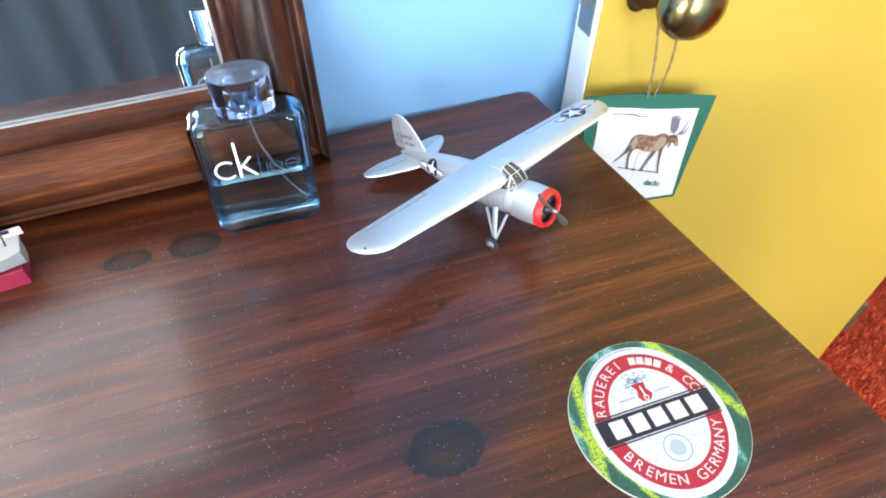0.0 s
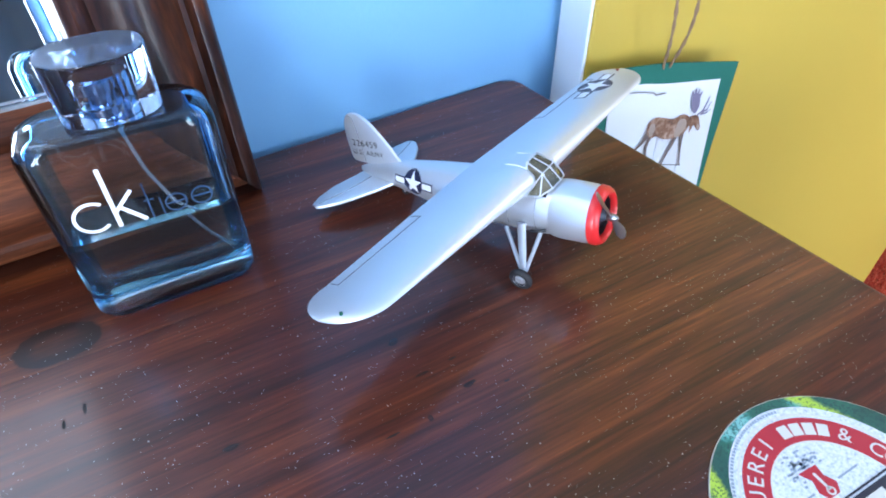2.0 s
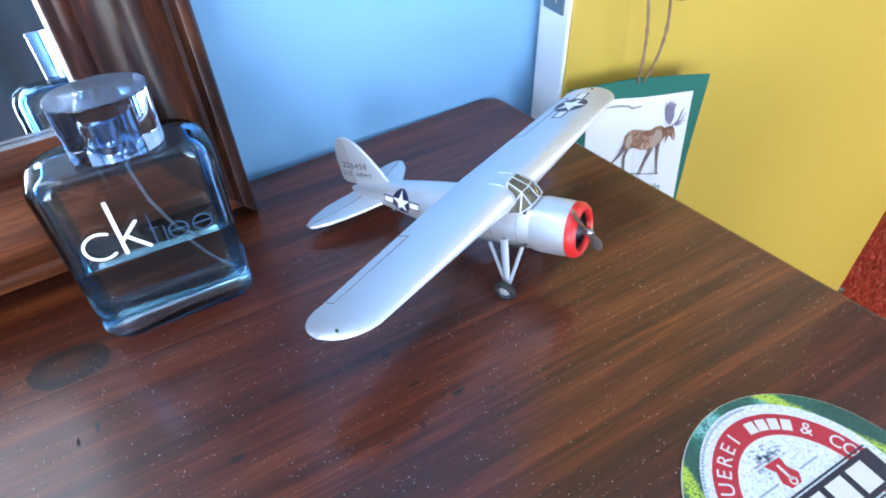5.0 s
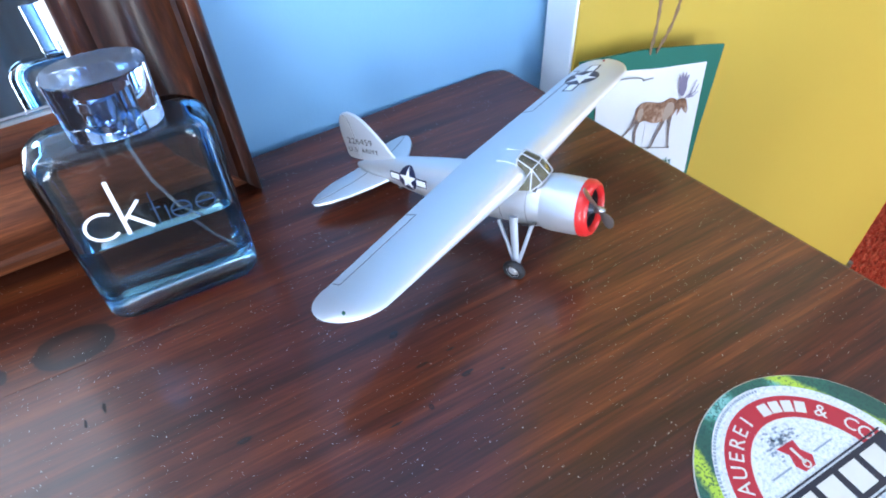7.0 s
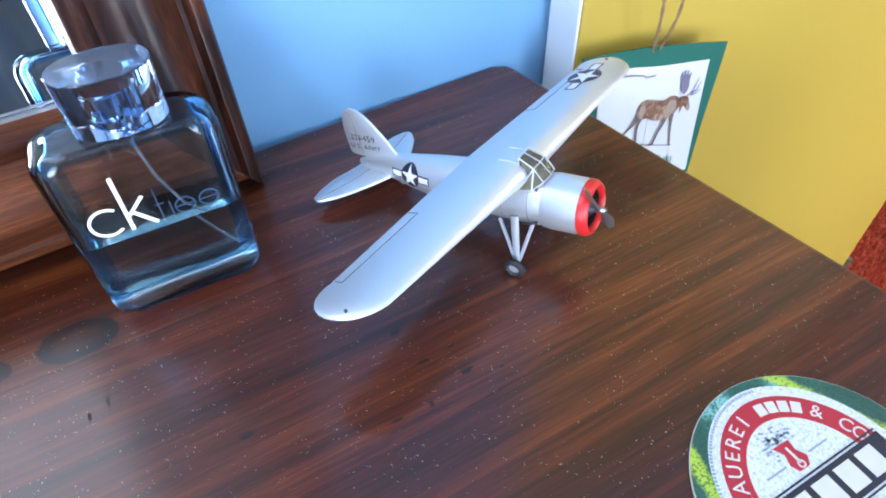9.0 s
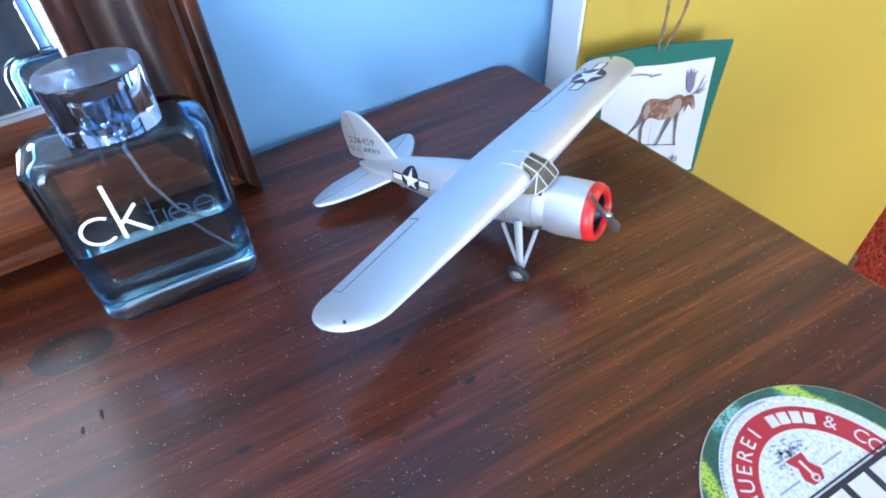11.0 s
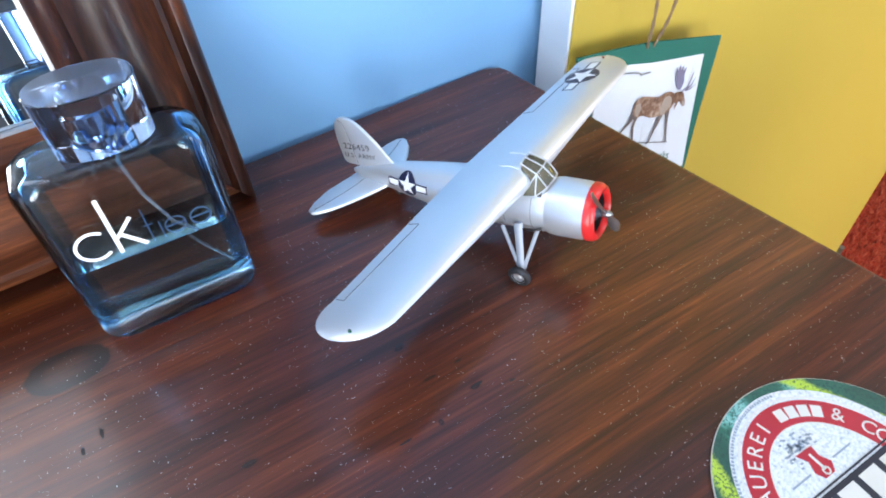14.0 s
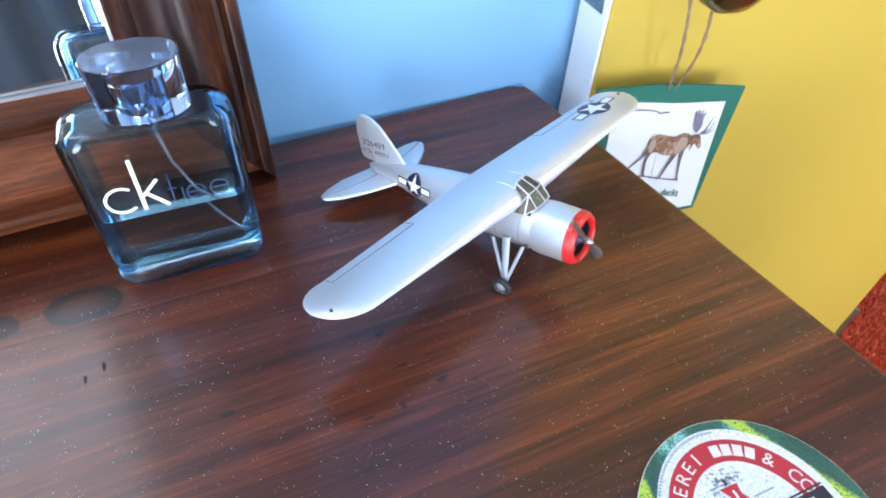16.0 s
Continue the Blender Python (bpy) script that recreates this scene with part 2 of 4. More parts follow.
def arc_band(a0, a1, rx0, ry0, rx1, ry1, z0, z1, n=40, m=None):
    """A flat band between two ellipses from angle a0 to a1, in degrees, with thickness."""
    bm = bmesh.new()
    rows = []
    for i in range(n + 1):
        a = radians(a0 + (a1 - a0) * i / n)
        c, s = math.cos(a), math.sin(a)
        rows.append([bm.verts.new(p) for p in ((rx0 * c, ry0 * s, z0), (rx1 * c, ry1 * s, z0), (rx1 * c, ry1 * s, z1), (rx0 * c, ry0 * s, z1))])
    for p, q in zip(rows, rows[1:]):
        for j in range(4):
            bm.faces.new((p[j], p[(j + 1) % 4], q[(j + 1) % 4], q[j]))
    if abs(a1 - a0) < 359.9:
        bm.faces.new(rows[0])
        bm.faces.new(rows[-1][::-1])
    else:
        bmesh.ops.remove_doubles(bm, verts=bm.verts, dist=1e-7)
    if m is not None:
        bm.transform(m)
    return bm


def join(*bms):
    """One bmesh out of several."""
    out = bmesh.new()
    for b in bms:
        me = bpy.data.meshes.new("joined")
        b.to_mesh(me)
        b.free()
        out.from_mesh(me)
        bpy.data.meshes.remove(me)
    return out


def letters(text, size, m, thick=0.00012, spacing=1.0, align="CENTER"):
    """Text in the built-in font as a bmesh, lying in xy before m."""
    cu = bpy.data.curves.new("lettering", "FONT")
    cu.body, cu.size, cu.extrude, cu.align_x, cu.align_y, cu.space_character = text, size, thick, align, "CENTER", spacing
    cu.resolution_u = 3
    ob = bpy.data.objects.new("lettering", cu)
    scene.collection.objects.link(ob)
    me = bpy.data.meshes.new_from_object(ob.evaluated_get(bpy.context.evaluated_depsgraph_get()))
    bpy.data.objects.remove(ob)
    bpy.data.curves.remove(cu)
    bm = bmesh.new()
    bm.from_mesh(me)
    bpy.data.meshes.remove(me)
    bm.transform(m)
    return bm


def structure(name, bm, material, label, category, parent=None):
    return tagged(part(name, bm, material, parent), label, category, "", "structure")


TOP = 0.90

# ---- the room ----
structure("floor", box(-3.2, 0.815, -2.6, 0.15, -0.1, 0.0), M_FLOOR, "plain brown floor of the bedroom", "floor")
structure("wall_north", join(box(-3.2, -1.05, 0.003, 0.15, 0.0, 2.45), box(-1.05, -0.215, 0.135, 0.15, 0.0, 2.45), box(-0.215, 0.775, 0.003, 0.15, 0.0, 2.45)), M_BLUE, "pale blue painted bedroom wall with a shallow alcove", "wall")
structure("wall_west", box(-3.3, -3.2, -2.6, 0.15, 0.0, 2.45), M_BLUE, "pale blue painted bedroom wall", "wall")
structure("ceiling", join(box(-3.3, RX0, -2.6, 0.15, 2.45, 2.55), box(RX1, 0.92, -2.6, 0.15, 2.45, 2.55), box(RX0, RX1, -2.6, RY0, 2.45, 2.55), box(RX0, RX1, RY1, 0.15, 2.45, 2.55)), M_CEIL, "white painted ceiling with an assumed roof window opening", "ceiling")
# south wall with the window's opening
sw = WIN_Y
structure("wall_south", join(box(-3.3, WIN_X0, sw - 0.1, sw, 0, 2.45), box(WIN_X1, 0.92, sw - 0.1, sw, 0, 2.45), box(WIN_X0, WIN_X1, sw - 0.1, sw, 0, WIN_Z0), box(WIN_X0, WIN_X1, sw - 0.1, sw, WIN_Z1, 2.45)), M_BLUE, "pale blue painted wall round the window", "wall")
# east wall with the doorway
structure("wall_east", join(box(0.775, 0.875, sw - 0.1, -0.80, 0, 2.45), box(0.775, 0.875, -0.80, 0.10, 2.06, 2.45), box(0.775, 0.875, 0.10, 0.15, 0, 2.45)), M_BLUE, "pale blue painted wall with the doorway", "wall")
structure("floor_hall", box(0.815, 3.2, -1.6, 1.6, -0.1, -0.004), simple("orange_carpet_base", (0.35, 0.055, 0.02), 0.95), "orange red carpet backing in the hall", "floor")
structure("wall_hall_east", box(3.2, 3.3, -1.6, 1.6, 0, 2.45), M_HALL, "plain cream hall wall", "wall")
structure("wall_hall_north", box(0.875, 3.3, 1.6, 1.7, 0, 2.45), M_HALL, "plain cream hall wall", "wall")
structure("wall_hall_south", box(0.875, 3.3, -1.7, -1.6, 0, 2.45), M_HALL, "plain cream hall wall", "wall")
# The opening here is added only to let in the carpet's fill light.
structure("ceiling_hall", join(box(0.92, 3.3, -1.7, -1.5, 2.45, 2.55), box(0.92, 3.3, -0.35, 1.7, 2.45, 2.55), box(3.0, 3.3, -1.5, -0.35, 2.45, 2.55)), M_CEIL, "white painted hall ceiling with an unseen opening added for light", "ceiling")
structure("threshold", box(0.782, 0.811, -0.80, 0.10, 0.0, 0.012, 0.004), simple("pale_threshold_wood", (0.55, 0.42, 0.25), 0.5), "pale wooden threshold strip at the doorway", "threshold")

# ---- window, curtains ----
win = thing("window_1", "white framed bedroom window with daylight behind it", "window", kind="structure")
wy = sw - 0.05
fr = 0.06
part("window_frame", join(box(WIN_X0, WIN_X0 + fr, wy, wy + 0.05, WIN_Z0, WIN_Z1), box(WIN_X1 - fr, WIN_X1, wy, wy + 0.05, WIN_Z0, WIN_Z1), box(WIN_X0 + fr, WIN_X1 - fr, wy, wy + 0.05, WIN_Z0, WIN_Z0 + fr), box(WIN_X0 + fr, WIN_X1 - fr, wy, wy + 0.05, WIN_Z1 - fr, WIN_Z1), box(-1.36, -1.30, wy, wy + 0.05, WIN_Z0 + fr, WIN_Z1 - fr), box(-2.06, -2.0, wy, wy + 0.05, WIN_Z0 + fr, WIN_Z1 - fr)), M_WHITE, win)
part("window_sill", box(WIN_X0 - 0.05, WIN_X1 + 0.05, sw, sw + 0.10, WIN_Z0 - 0.03, WIN_Z0, 0.006), M_WHITE, win)
# Frame round the unseen roof light, added along with its lamp.
assumed_roof_win = thing("assumed_roof_window", "assumed white framed roof window, unseen in the ceiling", "window", kind="structure")
part("window_frame", join(box(RX0, RX0 + 0.04, RY0, RY1, 2.46, 2.53), box(RX1 - 0.04, RX1, RY0, RY1, 2.46, 2.53), box(RX0 + 0.04, RX1 - 0.04, RY0, RY0 + 0.04, 2.46, 2.53), box(RX0 + 0.04, RX1 - 0.04, RY1 - 0.04, RY1, 2.46, 2.53)), M_WHITE, assumed_roof_win)


def curtain(x0, x1, y, z0, z1, folds, seed):
    """A hanging curtain: a pleated sheet with thickness."""
    rnd = random.Random(seed)
    ph = [rnd.uniform(0, 6) for _ in range(3)]
    n, h = folds * 10, 6
    bm = bmesh.new()
    sheets = []
    for off in (0.0, 0.006):
        rows = []
        for j in range(h + 1):
            v = j / h
            row = []
            for i in range(n + 1):
                u = i / n
                d = 0.035 * math.sin(2 * math.pi * folds * u + ph[0] + 0.5 * math.sin(5 * u + ph[1]) + 0.25 * v) * (0.65 + 0.35 * math.sin(9 * u + ph[2]))
                row.append(bm.verts.new((x0 + (x1 - x0) * u, y + d + off, z0 + (z1 - z0) * v)))
            rows.append(row)
        sheets.append(rows)
    for s in sheets:
        for j in range(h):
            for i in range(n):
                bm.faces.new((s[j][i], s[j][i + 1], s[j + 1][i + 1], s[j + 1][i]))
    return bm


M_CURTAIN = simple("grey_curtain_cloth", (0.15, 0.16, 0.17), 0.9, 0, 0.2, 300.0, 0.3)
for nm, a, b, f, sd in (("curtain", -1.22, 0.04, 8, 4), ("curtain", -3.17, -2.9, 3, 9)):
    c = part(nm, curtain(a, b, sw + 0.16, 0.02, 2.25, f, sd), M_CURTAIN, smooth=True)
    tagged(c, "dark grey floor length curtain hanging in folds", "curtain", "window curtains")
rail = part("curtain_rail", rod((-3.15, sw + 0.16, 2.27), (0.72, sw + 0.16, 2.27), 0.013), M_WHITE)
tagged(rail, "plain white curtain rail above the window", "curtain rail")

# ---- yellow door ----
DX0, DX1, DY0, DY1 = 0.0365, 0.757, -0.033, 0.001
door = thing("door_1", "open yellow painted door with pale edge and brass knob", "door", kind="structure")
part("door_leaf", box(DX0 + 0.002, DX1, DY0, DY1, 0.012, 2.01, 0.0015), M_YELLOW, door)
part("door_edge", box(DX0 - 0.001, DX0 + 0.0018, DY0 + 0.001, DY1 - 0.001, 0.012, 2.01, 0.0008), M_WHITE, door, "pale painted lock edge of the door")
M_STEEL = simple("worn_latch_steel", (0.42, 0.41, 0.39), 0.35, 1.0, 0.4, 400.0)
lp = part("latch_plate", box(DX0 - 0.0022, DX0 - 0.0008, DY0 + 0.006, DY0 + 0.028, 0.964, 1.024, 0.0006), M_STEEL, door, "worn steel latch plate")
part("latch_bolt", prism([(0.0, -0.005), (0.011, 0.003), (0.011, 0.006), (0.0, 0.006)], -0.007, 0.007, 0.0, 2, pose(DX0 - 0.001, DY0 + 0.017, 1.0, 0, 0, 180)), M_STEEL, lp)
for z in (0.971, 1.017):
    part("screw", rod((DX0 - 0.003, DY0 + 0.017, z), (DX0 - 0.0015, DY0 + 0.017, z), 0.0028, n=12), M_STEEL, lp)
M_BRASS = simple("aged_brass", (0.36, 0.27, 0.12), 0.24, 1.0, 0.35, 90.0)
KX, KZ = 0.0855, 1.012
prof = [(0.0, 0.010), (0.018, 0.0095), (0.026, 0.013), (0.034, 0.0225), (0.044, 0.0275), (0.054, 0.0275), (0.062, 0.023), (0.067, 0.014), (0.0685, 0.004)]
kb = part("door_knob", loft([oval(KX, DY0 - d, KZ, r, r, 28) for d, r in prof]), M_BRASS, door, "aged round brass door knob", True)
part("knob_rose", loft([oval(KX, DY0 - d, KZ, r, r, 28) for d, r in ((0.0, 0.026), (0.003, 0.0255), (0.005, 0.021), (0.007, 0.013))]), M_BRASS, kb, "", True)
EX, EZ = 0.072, 1.001
es = part("escutcheon", loft([oval(EX, DY0 - d, EZ, r * 0.8, r, 24) for d, r in ((0.0, 0.016), (0.002, 0.0155), (0.003, 0.012))]), M_BRASS, door, "small oval brass keyhole cover", True)
for z in (0.25, 1.0, 1.75):
    part("hinge", rod((DX1 + 0.004, DY0 - 0.002, z - 0.04), (DX1 + 0.004, DY0 - 0.002, z + 0.04), 0.005, n=12), M_STEEL, door)

# ---- moose hanging on the knob ----
M_FELT = simple("green_felt", (0.012, 0.12, 0.085), 0.95, 0, 0.2, 500.0, 0.5)
M_CLOTH = simple("white_printed_cloth", (0.62, 0.63, 0.65), 0.9, 0, 0.08, 700.0, 0.25)
TAG = Matrix.Translation((0.095, -0.0545, 0.908)) @ pose(0, 0, 0, 77) @ pose(0, 0, 0, 0, 0, -8.4)
pen = thing("hanging_pennant", "green felt pennant with a moose print hung on the door knob", "door hanging", TAG)


def blob(outline, n=4):
    """Rounds a coarse outline (closed Catmull-Rom)."""
    out, k = [], len(outline)
    for i in range(k):
        p = [Vector((*outline[(i + j - 1) % k], 0)) for j in range(4)]
        for s in range(n):
            t = s / n
            q = 0.5 * ((2 * p[1]) + (p[2] - p[0]) * t + (2 * p[0] - 5 * p[1] + 4 * p[2] - p[3]) * t * t + (3 * p[1] - p[0] - 3 * p[2] + p[3]) * t ** 3)
            out.append((q.x, q.y))
    return out


def cloth(points, z0, z1, wave):
    """A flat cloth piece, cut fine and gently waved."""
    bm = prism(points, z0, z1, 0.0003, 1)
    bmesh.ops.triangulate(bm, faces=bm.faces[:])
    for _ in range(3):
        bmesh.ops.subdivide_edges(bm, edges=[e for e in bm.edges if e.calc_length() > 0.006], cuts=1)
    for v in bm.verts:
        v.co.z += wave * (math.sin(v.co.x * 75 + 0.6) + 0.6 * math.sin(v.co.y * 60 + v.co.x * 30))
    return bm


part("felt_back", cloth([(-0.070, 0.003), (0.0, 0.0045), (0.0755, -0.001), (0.0610, -0.1095), (0.002, -0.111), (-0.056, -0.1095)], 0.0, 0.0022, 0.0007), M_FELT, pen, "dark green felt backing", True)
pic = part("cloth_picture", cloth([(-0.0530, -0.0065), (0.0, -0.0105), (0.0585, -0.0125), (0.0570, -0.1060), (0.0, -0.1075), (-0.050, -0.1060)], 0.0024, 0.0032, 0.0007), M_CLOTH, pen, "white cloth panel with moose print", True)
M_MOOSE = mat("moose_brown_print", (0.17, 0.08, 0.045), 0.9)
kk = Nodes(M_MOOSE)
kk.color(kk.ramp(kk.noise(kk.place(), 110.0, 5.0, 0.65), (0.34, (0.06, 0.03, 0.02)), (0.5, (0.20, 0.10, 0.055)), (0.70, (0.46, 0.33, 0.25))))
M_DARK = simple("dark_print", (0.05, 0.035, 0.03), 0.9)
M_LEG = simple("grey_brown_print", (0.15, 0.11, 0.095), 0.9, 0, 0.3, 300.0)
M_ANTLER = simple("grey_violet_print", (0.17, 0.15, 0.22), 0.9)
MZ = 0.0040


def turned(x, y, a=radians(-13), cx=0.012, cy=-0.050):
    return cx + (x - cx) * math.cos(a) - (y - cy) * math.sin(a), cy + (x - cx) * math.sin(a) + (y - cy) * math.cos(a)


def flat(points, material, name, lift=0.0, label=""):
    """A printed patch that follows the waved cloth."""
    bm = bmesh.new()
    bm.faces.new([bm.verts.new((*turned(1.02 * x + 0.0098, 0.84 * y - 0.007), 0)) for x, y in points])
    bmesh.ops.triangulate(bm, faces=bm.faces[:])
    for _ in range(2):
        bmesh.ops.subdivide_edges(bm, edges=[e for e in bm.edges if e.calc_length() > 0.005], cuts=1)
    for v in bm.verts:
        v.co.z = 0.0040 + lift + 0.0007 * (math.sin(v.co.x * 75 + 0.6) + 0.6 * math.sin(v.co.y * 60 + v.co.x * 30))
    part(name, bm, material, pic, label)


M_PALEFUR = simple("pale_fur_print", (0.38, 0.29, 0.23), 0.9, 0, 0.35, 500.0)
flat(blob([(-0.0225, -0.045), (-0.017, -0.0385), (-0.008, -0.0375), (0.001, -0.037), (0.008, -0.0325), (0.015, -0.032), (0.020, -0.036), (0.0205, -0.043), (0.016, -0.050), (0.009, -0.054), (-0.002, -0.0565), (-0.011, -0.055), (-0.016, -0.057), (-0.021, -0.053)]), M_MOOSE, "moose_body")
flat(blob([(0.008, -0.037), (0.0145, -0.036), (0.0175, -0.042), (0.014, -0.050), (0.0085, -0.0535), (0.0065, -0.046)]), M_PALEFUR, "moose_shoulder", 0.00012)
flat(blob([(-0.0205, -0.046), (-0.0165, -0.044), (-0.0145, -0.050), (-0.0165, -0.056), (-0.0195, -0.053)]), M_PALEFUR, "moose_rump", 0.00012)
flat(blob([(0.017, -0.034), (0.023, -0.031), (0.028, -0.0315), (0.031, -0.0355), (0.0345, -0.042), (0.0325, -0.0445), (0.028, -0.0415), (0.0255, -0.0405), (0.0235, -0.048), (0.0215, -0.042), (0.0175, -0.041)]), M_MOOSE, "moose_head", 0.0001)
flat(blob([(0.030, -0.0385), (0.0325, -0.0395), (0.0345, -0.0425), (0.0325, -0.0442), (0.0302, -0.042)], 3), M_PALEFUR, "moose_muzzle", 0.00016)
for pts in ([(-0.0205, -0.050), (-0.0135, -0.053), (-0.0160, -0.060), (-0.0165, -0.066), (-0.0130, -0.0785), (-0.0105, -0.080), (-0.0150, -0.080), (-0.0190, -0.066), (-0.0188, -0.060)],
            [(-0.0215, -0.049), (-0.0175, -0.056), (-0.0215, -0.063), (-0.0275, -0.071), (-0.0305, -0.0755), (-0.0325, -0.0755), (-0.0285, -0.0695), (-0.0240, -0.062)],
            [(0.0070, -0.052), (0.0120, -0.052), (0.0095, -0.061), (0.0070, -0.0675), (0.0045, -0.0795), (0.0015, -0.0815), (0.0010, -0.0800), (0.0030, -0.0785), (0.0050, -0.0665), (0.0065, -0.060)],
            [(0.0125, -0.051), (0.0180, -0.047), (0.0190, -0.056), (0.0205, -0.064), (0.0245, -0.077), (0.0265, -0.079), (0.0235, -0.079), (0.0185, -0.0645), (0.0160, -0.057)]):
    flat(pts, M_LEG, "moose_leg", -0.0001)
flat(blob([(0.0225, -0.0295), (0.0170, -0.0265), (0.0145, -0.0215), (0.0120, -0.0145), (0.0105, -0.0095), (0.0135, -0.0125), (0.0140, -0.0070), (0.0165, -0.0115), (0.0180, -0.0065), (0.0192, -0.0120), (0.0222, -0.0085), (0.0222, -0.0150), (0.0245, -0.0220)], 3), M_ANTLER, "moose_antler", 0.0002)
for pts in ([(0.0255, -0.0300), (0.0300, -0.0255), (0.0315, -0.0180), (0.0325, -0.0120), (0.0331, -0.0122), (0.0326, -0.0185), (0.0315, -0.0262), (0.0265, -0.0312)], [(0.0300, -0.0275), (0.0345, -0.0235), (0.0362, -0.0165), (0.0369, -0.0167), (0.0355, -0.0245), (0.0305, -0.0290)], [(0.0290, -0.0288), (0.0345, -0.0272), (0.0388, -0.0230), (0.0392, -0.0236), (0.0350, -0.0285), (0.0290, -0.0305)]):
    flat(pts, M_ANTLER, "moose_antler", 0.0002)
flat([(-0.024, -0.0805), (0.026, -0.0785), (0.026, -0.0793), (-0.024, -0.0813)], M_DARK, "ground_line")
M_GREENINK = simple("green_ink", (0.02, 0.13, 0.10), 0.9)
part("lettering", letters("dacks", 0.0092, Matrix.Translation((0.026, -0.0895, MZ)) @ pose(0, 0, 0, 0, 0, -9), 0.00008), M_GREENINK, pic)
M_TWINE = simple("brown_twine", (0.30, 0.19, 0.11), 0.95, 0, 0.4, 900.0, 0.6)
inv = TAG.inverted()


def local(p):
    return tuple(inv @ Vector(p))


def twine(a, b, bow):
    pts = []
    for i in range(13):
        t = i / 12
        p = Vector(a).lerp(Vector(b), t) + Vector(bow) * math.sin(math.pi * t)
        pts.append(local(p))
    return join(*[tube([tuple(Vector(q) + Vector((0.0007 * math.cos(2.2 * i + k * math.pi), 0, 0.0007 * math.sin(2.2 * i + k * math.pi)))) for i, q in enumerate(pts)], 0.0008, 6) for k in (0, 1)])


part("twine", twine((0.092, -0.0545, 0.905), (KX - 0.010, DY0 - 0.022, KZ - 0.004), (-0.004, -0.010, 0)), M_TWINE, pen, "rough brown twine loop")
part("twine", twine((0.097, -0.0545, 0.905), (KX + 0.010, DY0 - 0.022, KZ - 0.004), (-0.002, -0.014, 0)), M_TWINE, pen, "rough brown twine loop")
part("wire_hook", tube([(-0.040, -0.013, 0.0048), (-0.022, -0.014, 0.0050), (-0.012, -0.0155, 0.0050), (-0.010, -0.0175, 0.0050), (0.000, -0.0170, 0.0048)], 0.0005, 6), M_STEEL, pen)

# ---- dresser ----
DW0, DFRONT, THICK = -1.02, -0.47, 0.026


def side_x(y):
    return 0.001 - 0.150 * y


def back_y(x):
    return 0.002 + 0.04 * x


dresser = thing("dresser", "dark varnished pine dresser with dusty plank top", "dresser")
cuts = [0.0, -0.118, -0.232, -0.352, DFRONT]
for i, (ya, yb) in enumerate(zip(cuts, cuts[1:])):
    g = 0.00005
    a, b = ya - (g if i else 0), yb + (g if i < 3 else 0)
    pts = [(DW0, b), (side_x(b), b)]
    if i == 0:
        pts += [(side_x(-0.008), -0.008), (side_x(0) - 0.002, -0.001), (side_x(0) - 0.008, back_y(-0.008)), (DW0, back_y(DW0))]
    else:
        pts += [(side_x(a), a), (DW0, a)]
    bm = prism(pts, TOP - THICK, TOP)
    rim = [e for e in bm.edges if all(abs(v.co.z - TOP) < 1e-6 for v in e.verts)]
    outer = [e for e in rim if (abs(e.verts[0].co.x - side_x(e.verts[0].co.y)) < 0.009 and abs(e.verts[1].co.x - side_x(e.verts[1].co.y)) < 0.009) or (i == 3 and all(abs(v.co.y - DFRONT) < 1e-5 for v in e.verts))]
    bmesh.ops.bevel(bm, geom=outer, offset=0.0035, segments=3, profile=0.5, affect="EDGES")
    part("top_plank", bm, M_TOP, dresser)
M_DENT = simple("dark_dent", (0.008, 0.005, 0.005), 0.5)
rnd = random.Random(21)
for x, y, w, h in ((-0.1839, -0.1779, 0.0022, 0.0010), (-0.2647, -0.195, 0.0034, 0.0007), (-0.1646, -0.2152, 0.0026, 0.0008), (-0.3135, -0.1475, 0.0010, 0.0026), (-0.322, -0.152, 0.0008, 0.0022), (-0.165, -0.200, 0.0020, 0.0005), (-0.205, -0.222, 0.0030, 0.0005), (-0.150, -0.222, 0.0014, 0.0006), (-0.240, -0.262, 0.0008, 0.0028), (-0.10, -0.10, 0.0014, 0.0006)):
    pts = [(x + w * (0.8 + 0.4 * rnd.random()) * math.cos(t), y + h * (0.7 + 0.6 * rnd.random()) * math.sin(t)) for t in (2 * math.pi * i / 10 for i in range(10))]
    part("dent", prism(pts, TOP - 0.0002, TOP + 0.00006), M_DENT, dresser)
body = part("carcass", prism([(DW0 + 0.02, DFRONT + 0.03), (side_x(DFRONT + 0.03) - 0.02, DFRONT + 0.03), (side_x(-0.01) - 0.02, -0.01), (DW0 + 0.02, -0.01)], 0.06, TOP - THICK), M_BODY, dresser)
part("plinth", prism([(DW0 + 0.04, DFRONT + 0.05), (side_x(DFRONT + 0.05) - 0.04, DFRONT + 0.05), (side_x(-0.02) - 0.04, -0.02), (DW0 + 0.04, -0.02)], 0.0, 0.06), M_BODY, dresser)

# ---- leaning mirror ----
LEANING = 9.0
MX0, MX1, MH = -0.93, -0.204, 0.72
mirror = thing("leaning_mirror", "brown moulded wood framed mirror leaning on the wall", "mirror", Matrix.Translation((-0.27, -0.0265, TOP)) @ pose(0, 0, 0, 0, 0, 2.3) @ pose(0, 0, 0, -LEANING) @ Matrix.Translation((0.27, 0, 0)))
